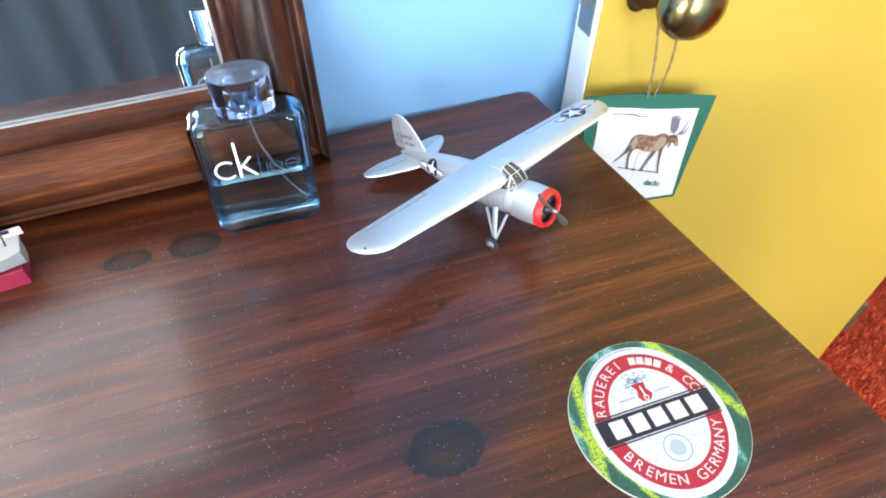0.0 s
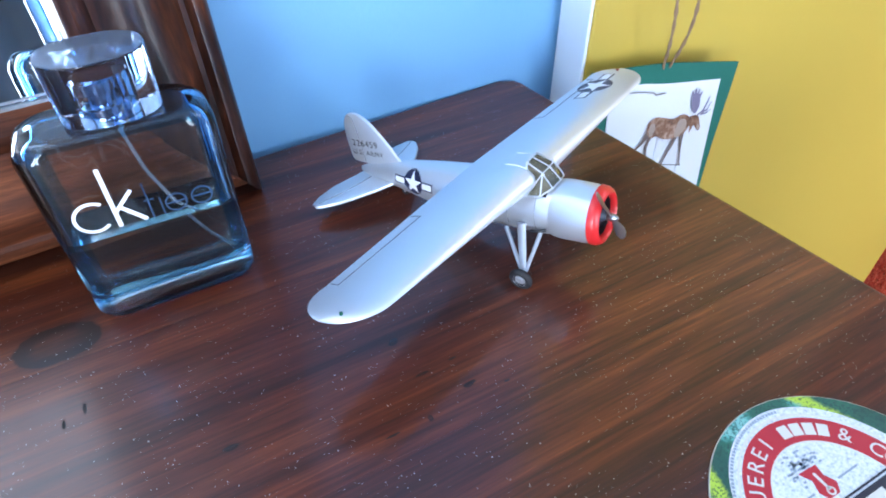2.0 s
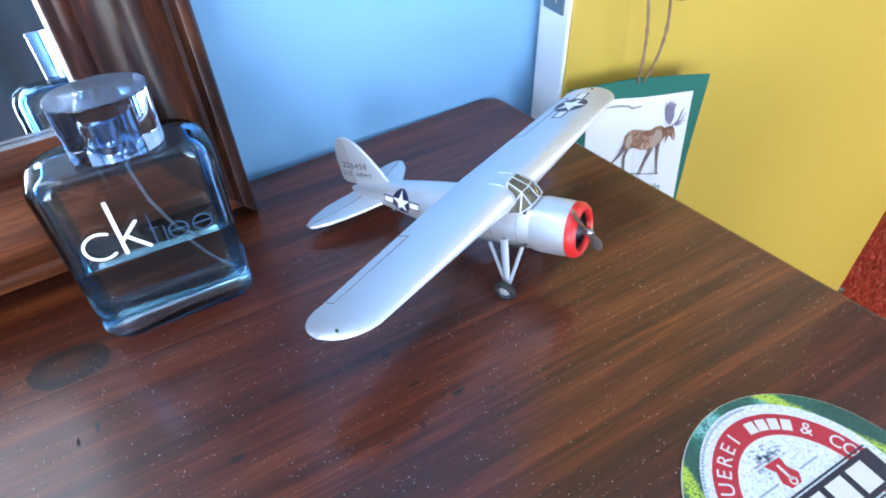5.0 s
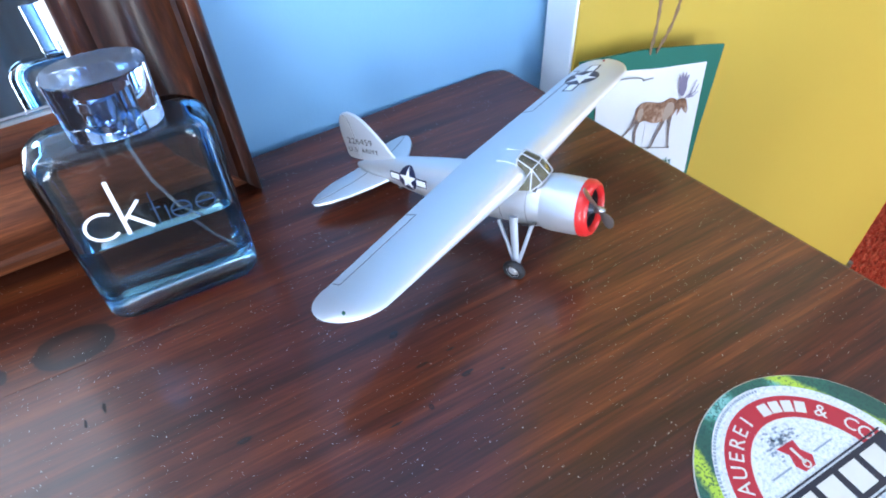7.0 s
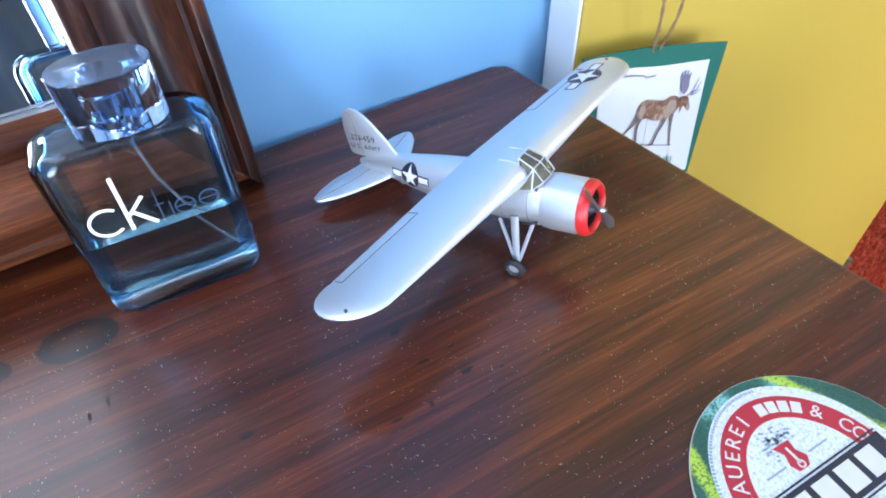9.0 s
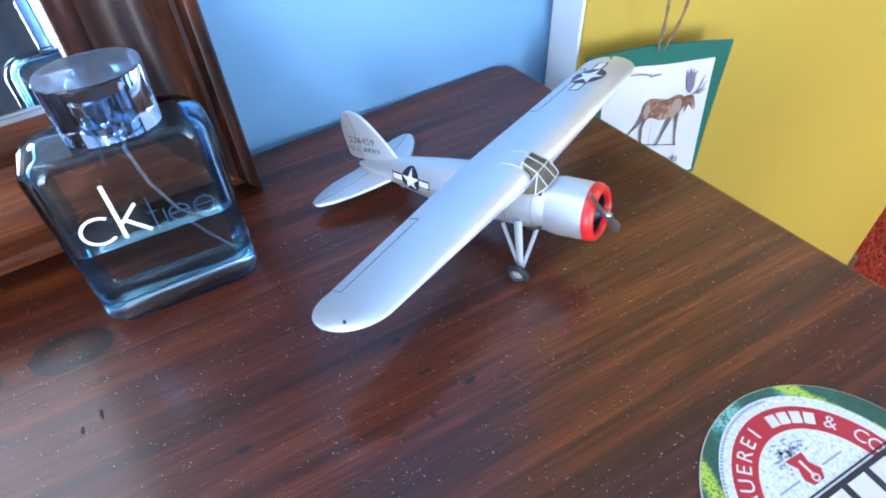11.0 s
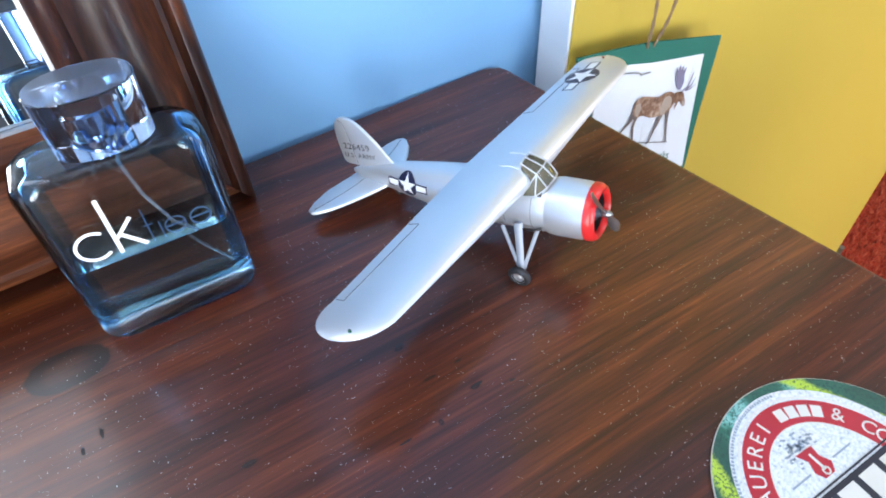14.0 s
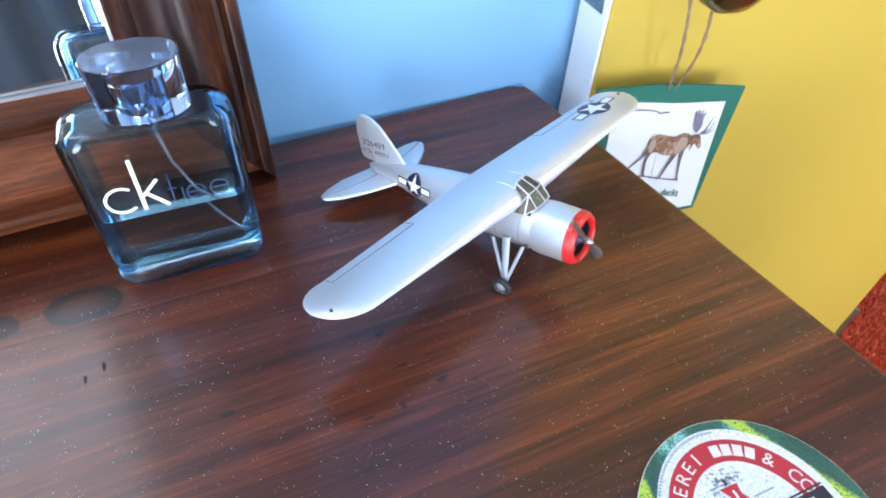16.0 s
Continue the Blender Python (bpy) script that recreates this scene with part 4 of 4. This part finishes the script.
for i in range(9):
    a = 2 * math.pi * i / 9
    d = Vector((math.cos(a), 0, math.sin(a)))
    part("cylinder", join(rod(d * 0.003 + Vector((0, -0.0100, 0)), d * 0.0088 + Vector((0, -0.0100, 0)), 0.0017, n=10), *[rod(d * r + Vector((0, -0.0100, 0)), d * (r + 0.0005) + Vector((0, -0.0100, 0)), 0.0022, n=10) for r in (0.0046, 0.0057, 0.0068, 0.0079)]), M_ENGINE, eng)
part("gear_case", loft([oval(0, y, 0, r, r, 20) for y, r in ((-0.012, 0.0056), (-0.009, 0.0048), (-0.006, 0.0030), (-0.004, 0.0018))]), M_GREYP, plane, "blue grey crank case", True)
prop = part("propeller_hub", loft([oval(0, y, 0, r, r, 16) for y, r in ((-0.005, 0.0016), (-0.002, 0.0019), (0.000, 0.0016), (0.0015, 0.0006))]), M_PROP, plane, "bare metal propeller", True)


def blade(sign):
    rings = []
    a = radians(54)
    d, w = Vector((math.cos(a), 0, math.sin(a))) * sign, None
    s = Vector((-d.z, 0, d.x))
    for u, c, th, tw in ((0.0012, 0.0009, 0.0008, 0.9), (0.006, 0.0012, 0.0007, 0.75), (0.012, 0.0021, 0.0005, 0.6), (0.020, 0.0027, 0.0004, 0.45), (0.0255, 0.0023, 0.0003, 0.38), (0.0285, 0.0008, 0.0002, 0.35)):
        across = s * math.cos(tw) - Vector((0, 1, 0)) * math.sin(tw)
        nrm = d.cross(across)
        rings.append([tuple(d * u + Vector((0, -0.0018, 0)) + across * (c * math.cos(t)) + nrm * (th * math.sin(t))) for t in (2 * math.pi * k / 12 for k in range(12))])
    return loft(rings)


part("blade", blade(1), M_PROP, prop, "", True)
part("blade", blade(-1), M_PROP, prop, "", True)

# wing
SPAN, WZ, WY, SKEW = 0.1240, 0.0165, -0.0555, -0.10
FOIL = [(1.0, 0.0), (0.85, 0.032), (0.65, 0.072), (0.45, 0.10), (0.28, 0.108), (0.14, 0.092), (0.05, 0.060), (0.012, 0.028), (0.0, 0.0), (0.015, -0.022), (0.08, -0.038), (0.25, -0.045), (0.5, -0.038), (0.75, -0.02), (0.95, -0.004)]


def wing_section(s):
    """Span fraction s from -1 to 1: x, leading edge y, chord, height, thickness factor."""
    a = abs(s)
    chord = 0.0410 - 0.0100 * a
    mid = WY + 0.0013 + 0.0010 * a
    if a > 0.86:
        q = (a - 0.86) / 0.14
        f = math.sqrt(max(0.0, 1 - q ** 2.3))
        chord *= max(f, 0.06)
        mid -= 0.003 * q
    mid += SKEW * s * SPAN
    return s * SPAN, mid + chord / 2, chord, WZ + 0.0015 * a, 1.5 - 0.95 * a


def wing_bm():
    ss = sorted(set([-x for x in (1.0, 0.997, 0.99, 0.98, 0.965, 0.945, 0.92, 0.89, 0.86, 0.7, 0.5, 0.3, 0.12)] + [0.0] + [1.0, 0.997, 0.99, 0.98, 0.965, 0.945, 0.92, 0.89, 0.86, 0.7, 0.5, 0.3, 0.12]))
    rings = []
    for s in ss:
        x, le, ch, z, th = wing_section(s)
        tt = th if abs(s) < 0.86 else th * max(0.25, math.sqrt(max(0, 1 - ((abs(s) - 0.86) / 0.14) ** 2)))
        base = 0.0455 - 0.0125 * abs(s)
        rings.append([(x, le - ch * u, z + base * v * tt) for u, v in FOIL])
    return loft(rings)


def wing_top(x, y):
    s = x / SPAN
    _, le, ch, z, th = wing_section(s)
    u = min(max((le - y) / ch, 0), 1)
    up = FOIL[:9][::-1]
    for (u0, v0), (u1, v1) in zip(up, up[1:]):
        if u0 <= u <= u1:
            return z + (0.0455 - 0.0125 * abs(s)) * th * (v0 + (v1 - v0) * (u - u0) / (u1 - u0))
    return z


wing = part("wing", wing_bm(), M_ALU, plane, "one piece silver cantilever wing", True)


def drape(points, lift, f, name, material, parent, thick=0.00012, cells=None):
    """A thin decal whose outline follows the surface height f(x, y)."""
    bm = bmesh.new()
    vs = [bm.verts.new((x, y, 0)) for x, y in points]
    bm.faces.new(vs)
    bmesh.ops.triangulate(bm, faces=bm.faces[:])
    for _ in range(2):
        bmesh.ops.subdivide_edges(bm, edges=bm.edges[:], cuts=1, use_grid_fill=True)
    for v in bm.verts:
        v.co.z = f(v.co.x, v.co.y) + lift
    return part(name, bm, material, parent)


def star(r, turn=0.0, n=5):
    return [((r if i % 2 == 0 else r * 0.40) * math.cos(turn + math.pi * i / n), (r if i % 2 == 0 else r * 0.40) * math.sin(turn + math.pi * i / n)) for i in range(2 * n)]


def insignia(place, f, parent, r, lift, turn=math.pi / 2):
    """Roundel with bars: navy disc and border, white bars, white star; place maps flat (u, v) onto the surface's own (x, y)."""
    ring = [(r * math.cos(2 * math.pi * i / 36), r * math.sin(2 * math.pi * i / 36)) for i in range(36)]
    bars = [[(a * 0.9 * r, -0.36 * r), (a * 1.9 * r, -0.36 * r), (a * 1.9 * r, 0.36 * r), (a * 0.9 * r, 0.36 * r)] for a in (-1, 1)]
    whites = [[(a * 0.98 * r, -0.25 * r), (a * 1.81 * r, -0.25 * r), (a * 1.81 * r, 0.25 * r), (a * 0.98 * r, 0.25 * r)] for a in (-1, 1)]
    d = drape([place(*p) for p in ring], lift, f, "roundel", M_INSIGN_B, parent)
    for b in bars:
        drape([place(*p) for p in b], lift - 0.00003, f, "roundel_bar", M_INSIGN_B, parent)
    for b in whites:
        drape([place(*p) for p in b], lift + 0.00005, f, "white_bar", M_INSIGN_W, parent)
    drape([place(*p) for p in star(r * 0.96, turn)], lift + 0.00009, f, "white_star", M_INSIGN_W, parent)


LX, LY = -0.0939, -0.0480
insignia(lambda u, v: (LX + u, LY + v + SKEW * u), wing_top, wing, 0.0096, 0.00012)
# aileron outline on both wings
def te(x):
    _, le, ch, _, _ = wing_section(x / SPAN)
    return le - ch


for sgn in (1, -1):
    y_in = lambda x: te(sgn * min(x, 0.104)) + 0.0068 - 0.03 * (x - 0.052)
    line = [(sgn * (0.052 + i * 0.0066), y_in(0.052 + i * 0.0066)) for i in range(9)]
    path = [(line[0][0], te(line[0][0]) + 0.0008)] + line + [(line[-1][0], te(line[-1][0]) + 0.0012)]
    part("aileron_gap", tube([(x, y, wing_top(x, y) + 0.00002) for x, y in path], 0.00026, 6), M_LINE, wing)
# wing root fillet plates beside the cabin
for sgn in (1, -1):
    part("wing_seam", tube([(sgn * 0.0058, y, wing_top(sgn * 0.0058, y) + 0.0001) for y in (-0.0400, -0.0430, -0.0460, -0.0490, -0.0515)], 0.00028, 6), simple("pale_seam", (0.75, 0.78, 0.8), 0.5), wing)
part("tip_light", rod((0.1185, -0.061, wing_top(0.1185, -0.061) - 0.0006), (0.1185, -0.061, wing_top(0.1185, -0.061) + 0.0004), 0.0007, n=10), simple("green_lamp_paint", (0.01, 0.10, 0.06), 0.3), wing)
part("tip_light", rod((-0.1185, -0.044, wing_top(-0.1185, -0.044) - 0.0006), (-0.1185, -0.044, wing_top(-0.1185, -0.044) + 0.0004), 0.0007, n=10), simple("red_lamp_paint", (0.3, 0.01, 0.01), 0.3), wing)

# cabin: glazed wedge between the wing's leading edge and the nose
cab_pts = {"tl": (0.0050, -0.0405, 0.0256), "tr": (-0.0050, -0.0405, 0.0256), "tm": (0, -0.0405, 0.0260), "ml": (0.0062, -0.0322, 0.0216), "mr": (-0.0062, -0.0322, 0.0216), "mm": (0, -0.0315, 0.0220), "fl": (0.0062, -0.0275, 0.0146), "fr": (-0.0062, -0.0275, 0.0146), "fm": (0, -0.0262, 0.0158), "sl": (0.0108, -0.0320, 0.0119), "sr": (-0.0108, -0.0320, 0.0119), "bl": (0.0126, -0.0385, 0.0118), "br": (-0.0126, -0.0385, 0.0118)}
cabin = part("cabin_floor", loft([oval(0, y, 0.0085, 0.0095, h, 20) for y, h in ((-0.040, 0.0115), (-0.036, 0.0090), (-0.030, 0.0060))]), M_BLACK, plane, "dark cabin interior")
P = {k: Vector(v) for k, v in cab_pts.items()}
inb = bmesh.new()
mid = Vector((0, -0.0375, 0.0120))
for k in cab_pts:
    inb.verts.new(mid + (P[k] - mid) * 0.93)
bmesh.ops.convex_hull(inb, input=inb.verts)
part("cabin_interior", inb, simple("tan_cabin_interior", (0.16, 0.135, 0.09), 0.8), cabin, "tan cabin interior")


def pane(*names):
    bm = bmesh.new()
    top = [bm.verts.new(P[n]) for n in names]
    c = sum((P[n] for n in names), Vector()) / len(names)
    out = (c - Vector((0, -0.042, 0.004))).normalized() * 0.0003
    low = [bm.verts.new(P[n] - out) for n in names]
    bm.faces.new(top)
    bm.faces.new(low[::-1])
    k = len(names)
    for i in range(k):
        bm.faces.new((top[i], low[i], low[(i + 1) % k], top[(i + 1) % k]))
    return part("pane", bm, M_PANE, canopy)


bars = [("tl", "ml"), ("tr", "mr"), ("ml", "mm"), ("mm", "mr"), ("ml", "fl"), ("mr", "fr"), ("fl", "fm"), ("fm", "fr"), ("mm", "fm"), ("tm", "mm"), ("tl", "tm"), ("tm", "tr"), ("ml", "sl"), ("mr", "sr"), ("fl", "sl"), ("fr", "sr"), ("sl", "bl"), ("sr", "br"), ("ml", "bl"), ("mr", "br"), ("tl", "bl"), ("tr", "br")]
canopy = part("canopy_frame", join(*[rod(P[a], P[b], 0.00036, n=6) for a, b in bars]), M_ALU, plane, "silver glazing bars of the cabin")
for names in (("tl", "ml", "mm", "tm"), ("tm", "mm", "mr", "tr"), ("ml", "fl", "fm", "mm"), ("mm", "fm", "fr", "mr"), ("ml", "sl", "fl"), ("mr", "fr", "sr"), ("tl", "bl", "sl", "ml"), ("tr", "mr", "sr", "br")):
    pane(*names)

# tail
STAB = [(0.0, -0.1240), (0.006, -0.1255), (0.016, -0.1300), (0.026, -0.1355), (0.034, -0.1410), (0.0395, -0.1470), (0.0405, -0.1500), (0.0390, -0.1535), (0.032, -0.1560), (0.020, -0.1570), (0.008, -0.1545), (0.003, -0.1535), (0.0, -0.1535)]
TSKEW = -0.12
for sgn in (1, -1):
    pts = [(sgn * x, y + TSKEW * sgn * x) for x, y in STAB]
    st = part("tailplane", prism(pts if sgn > 0 else pts[::-1], -0.0030, -0.0010, 0.0008, 2), M_ALU, plane, "", True)
    part("elevator_gap", tube([(sgn * x, y + TSKEW * sgn * x, -0.00095) for x, y in ((0.004, -0.1430), (0.015, -0.1440), (0.028, -0.1470), (0.038, -0.1500))], 0.0002, 6), M_LINE, st)
FIN = [(-0.120, 0.0085), (-0.1235, 0.0115), (-0.128, 0.0185), (-0.1335, 0.0255), (-0.139, 0.0315), (-0.1445, 0.0352), (-0.1500, 0.0362), (-0.1545, 0.0342), (-0.1570, 0.0295), (-0.1580, 0.022), (-0.1575, 0.012), (-0.1560, 0.0065), (-0.1450, 0.0055), (-0.130, 0.0065)]
fin = part("tail_fin", prism(blob([(y, z) for y, z in FIN], 3), -0.0010, 0.0010, 0.0006, 2, Matrix(((0, 0, 1, 0), (1, 0, 0, 0), (0, 1, 0, 0), (0, 0, 0, 1)))), M_ALU, plane, "rounded silver fin with black lettering", True)
for side in (1, -1):
    part("rudder_gap", tube([(side * 0.00105, y, z) for y, z in ((-0.1475, 0.0070), (-0.1480, 0.018), (-0.1490, 0.029), (-0.1500, 0.0335), (-0.1530, 0.0345))], 0.0002, 6), M_LINE, fin)
# lettering on the right face of the fin, reading from the tail forwards
FACER = Matrix(((0, 0, 1, 0.00112), (1, 0, 0, -0.1455), (0, 1, 0, 0.0), (0, 0, 0, 1)))
part("serial_lettering", letters("226459", 0.0056, FACER @ Matrix.Translation((0.0004, 0.0180, 0)), 0.00003, 1.12), M_BLACK, fin)
part("serial_lettering", letters("U.S. ARMY", 0.0043, FACER @ Matrix.Translation((0.0012, 0.0122, 0)), 0.00003, 1.15), M_BLACK, fin)
# fuselage roundel on the right side
def side_f(y, z):
    _, rx, rz, cz = fus_at(y)
    q = max(0.0, 1 - ((z - cz) / rz) ** 2)
    return rx * math.sqrt(q)


def side_decal(points, lift, name, material, parent):
    bm = bmesh.new()
    bm.faces.new([bm.verts.new((y, z, 0)) for y, z in points])
    bmesh.ops.triangulate(bm, faces=bm.faces[:])
    for _ in range(3):
        bmesh.ops.subdivide_edges(bm, edges=bm.edges[:], cuts=1, use_grid_fill=True)
    for v in bm.verts:
        y, z = v.co.x, v.co.y
        v.co = (side_f(y, z) + lift, y, z)
    return part(name, bm, material, parent)


r0, cy0, cz0 = 0.0066, -0.1085, 0.0040
side_decal([(cy0 + r0 * math.cos(t), cz0 + r0 * math.sin(t)) for t in (2 * math.pi * i / 36 for i in range(36))], 0.00016, "roundel", M_INSIGN_B, plane)
for a in (-1, 1):
    side_decal([(cy0 + a * q * r0, cz0 + s * r0) for q, s in ((0.9, -0.34), (2.1, -0.34), (2.1, 0.34), (0.9, 0.34))], 0.00013, "roundel_bar", M_INSIGN_B, plane)
    side_decal([(cy0 + a * q * r0, cz0 + s * r0) for q, s in ((0.98, -0.24), (2.0, -0.24), (2.0, 0.24), (0.98, 0.24))], 0.0002, "white_bar", M_INSIGN_W, plane)
side_decal([(cy0 + x, cz0 + y) for x, y in star(r0 * 0.96, math.pi / 2)], 0.00026, "white_star", M_INSIGN_W, plane)
# seams round the fuselage
for y in (-0.0345, -0.0490):
    _, rx, rz, cz = fus_at(y)
    part("panel_line", torus(rx + 0.00002, 0.00016, 48, 6, Matrix.Translation((0, y, cz)) @ pose(0, 0, 0, 90)), M_LINE, plane)
part("exhaust", tube([(RC - 0.0006, -0.0290, -0.0050), (RC + 0.0010, -0.0325, -0.0054), (RC + 0.0010, -0.0365, -0.0058)], 0.0007, 8), M_BLACK, plane, "short black exhaust stub")
part("step_cap", rod((RC - 0.001, -0.0405, -0.0040), (RC + 0.0008, -0.0405, -0.0042), 0.0013, n=14), M_ALU, plane)
part("belly_fairing", loft([oval(0, y, -RC + 0.001, w, h, 16) for y, w, h in ((-0.014, 0.001, 0.0004), (-0.018, 0.004, 0.0015), (-0.030, 0.004, 0.0018), (-0.036, 0.001, 0.0005))]), M_ALU, plane, "", True)

# undercarriage
WHEELS = 0.0248
for s in (1, -1):
    hub = Vector((s * WHEELS, -0.0390, -0.0292))
    leg = part("main_strut", rod((s * 0.0150, -0.0410, -0.0025), hub + Vector((-s * 0.003, 0, 0.0025)), 0.0024, 0.0019, 12, 0.55, (0, 1, 0)), M_STRUT, plane, "silver undercarriage leg")
    part("brace", rod((s * 0.0138, -0.0315, -0.0062), hub + Vector((-s * 0.0035, 0.0010, 0.0020)), 0.0011, 0.0010, 8), M_STRUT, leg)
    part("brace", rod((s * 0.0132, -0.0510, -0.0078), hub + Vector((-s * 0.0035, -0.0010, 0.0020)), 0.0011, 0.0010, 8), M_STRUT, leg)
    wm = Matrix.Translation(hub) @ pose(0, 0, 0, 0, 90 + s * 6, 0)
    wh = part("wheel", torus(0.0043, 0.0019, 32, 12, wm), M_TYRE, plane, "black rubber tyre with silver hub", True)
    part("wheel_hub", loft([oval(0, 0, z, r, r, 24, 2, "xy") for z, r in ((-0.0014, 0.0031), (-0.0016, 0.0040), (0.0016, 0.0040), (0.0017, 0.0034), (0.0010, 0.0030), (0.0009, 0.0016), (0.0014, 0.0014), (0.0015, 0.0009))], True, wm), M_ALU, wh, "", True)
    part("axle", rod(hub + Vector((-s * 0.004, 0, 0.001)), hub, 0.0009), M_ALU, wh)
part("tail_strut", rod((0, -0.121, -0.0040), (0, -0.1235, -0.0085), 0.0008), M_ALU, plane)
tw = part("tail_wheel", torus(0.0015, 0.0009, 20, 8, Matrix.Translation((0, -0.1237, -0.0090)) @ pose(0, 0, 0, 0, 90, 0)), M_TYRE, plane, "", True)
part("tail_wheel_hub", rod((-0.0006, -0.1237, -0.0090), (0.0006, -0.1237, -0.0090), 0.0011), M_ALU, tw)

# ---- toy ship at the mirror's foot ----
ship = thing("toy_ship", "small grey white toy ship on a red stand", "toy ship", Matrix.Translation((-0.488, -0.103, TOP)) @ pose(0, 0, 0, 0, 0, 8) @ Matrix.Diagonal((0.92, 0.92, 0.92, 1)))
M_HULL = simple("pale_grey_hull_paint", (0.30, 0.34, 0.35), 0.45)
M_DECK = simple("cream_deck_paint", (0.50, 0.50, 0.46), 0.5)
hull = [[(x, y * w, z) for y, z in ((-1, 0.030), (-0.85, 0.019), (-0.4, 0.014), (0.4, 0.014), (0.85, 0.019), (1, 0.030))] for x, w in ((-0.085, 0.006), (-0.06, 0.013), (-0.02, 0.016), (0.03, 0.016), (0.055, 0.013), (0.066, 0.009))]
part("hull", loft(hull), M_HULL, ship, "pale grey hull")
part("deck", prism([(-0.084, -0.006), (-0.06, -0.0135), (-0.02, -0.0165), (0.03, -0.0165), (0.056, -0.0135), (0.067, -0.009), (0.067, 0.009), (0.056, 0.0135), (0.03, 0.0165), (-0.02, 0.0165), (-0.06, 0.0135), (-0.084, 0.006)], 0.030, 0.0315, 0.0004), M_DECK, ship, "cream deck")
cabn = part("deckhouse", box(-0.03, 0.035, -0.008, 0.008, 0.0315, 0.042, 0.0012), M_DECK, ship)
part("bridge", join(box(-0.075, -0.035, -0.010, 0.010, 0.0315, 0.058, 0.0012), box(-0.070, -0.042, -0.008, 0.008, 0.058, 0.072, 0.001), box(-0.024, -0.012, -0.006, 0.006, 0.042, 0.064, 0.001)), M_DECK, ship, "stepped cream bridge")
for x in (-0.066, -0.050):
    part("mast", rod((x, 0, 0.072), (x, 0, 0.098), 0.0008), M_BLACK, ship)
part("funnel", rod((0.008, 0, 0.042), (0.006, 0, 0.062), 0.006, 0.0055, 18), M_HULL, ship)
part("flagstaff", rod((0.058, 0, 0.0315), (0.060, 0, 0.046), 0.0006), M_BLACK, ship)
fl = part("flag", box(0.060, 0.073, -0.0002, 0.0002, 0.0385, 0.0455), simple("pale_pink_flag", (0.70, 0.55, 0.57), 0.8), ship, "tiny pale red striped flag")
part("flag_canton", box(0.0602, 0.0655, -0.00035, 0.00035, 0.0418, 0.0454), M_INSIGN_B, fl)
part("stand", join(box(-0.05, -0.042, -0.012, 0.012, 0.0, 0.0158, 0.0008), box(0.035, 0.062, -0.012, 0.012, 0.0, 0.0158, 0.0008), box(-0.05, 0.06, -0.004, 0.004, 0.0, 0.004)), simple("crimson_stand", (0.30, 0.015, 0.05), 0.5), ship, "crimson stand")

# ---- hall carpet pile ----
def pile():
    rnd = random.Random(11)
    verts, faces = [], []
    for _ in range(62000):
        x, y = 0.817 + rnd.random() * 1.0, -0.36 + rnd.random() * 0.80
        h, w, a = 0.006 + 0.008 * rnd.random(), 0.0019, rnd.random() * 6.28
        dx, dy = math.cos(a) * w, math.sin(a) * w
        lx, ly = rnd.gauss(0, 0.005), rnd.gauss(0, 0.005)
        i = len(verts)
        verts += [(x - dx, y - dy, -0.004), (x + dx, y + dy, -0.004), (x + lx * 0.5 + dx * 0.8, y + ly * 0.5 + dy * 0.8, h * 0.6), (x + lx * 0.5 - dx * 0.8, y + ly * 0.5 - dy * 0.8, h * 0.6), (x + lx, y + ly, h)]
        faces += [(i, i + 1, i + 2, i + 3), (i + 3, i + 2, i + 4)]
    me = bpy.data.meshes.new("carpet_pile")
    me.from_pydata(verts, [], faces)
    return me


M_PILE = mat("orange_red_wool", (0.62, 0.10, 0.03), 0.9)
kk = Nodes(M_PILE)
gi = kk.n.new("ShaderNodeNewGeometry")
c = kk.ramp(gi.outputs["Random Per Island"], (0.0, (0.55, 0.05, 0.02)), (0.5, (0.76, 0.12, 0.045)), (1.0, (0.86, 0.24, 0.11)))
kk.color(kk.mix(kk.math("MULTIPLY", kk.noise(kk.world_place(), 12.0, 3.0), 0.4), c, (0.50, 0.04, 0.016)))
pm = pile()
pm.materials.append(M_PILE)
tagged(new("carpet_pile", pm), "orange red shaggy carpet pile in the hall", "carpet", "", "stuff")
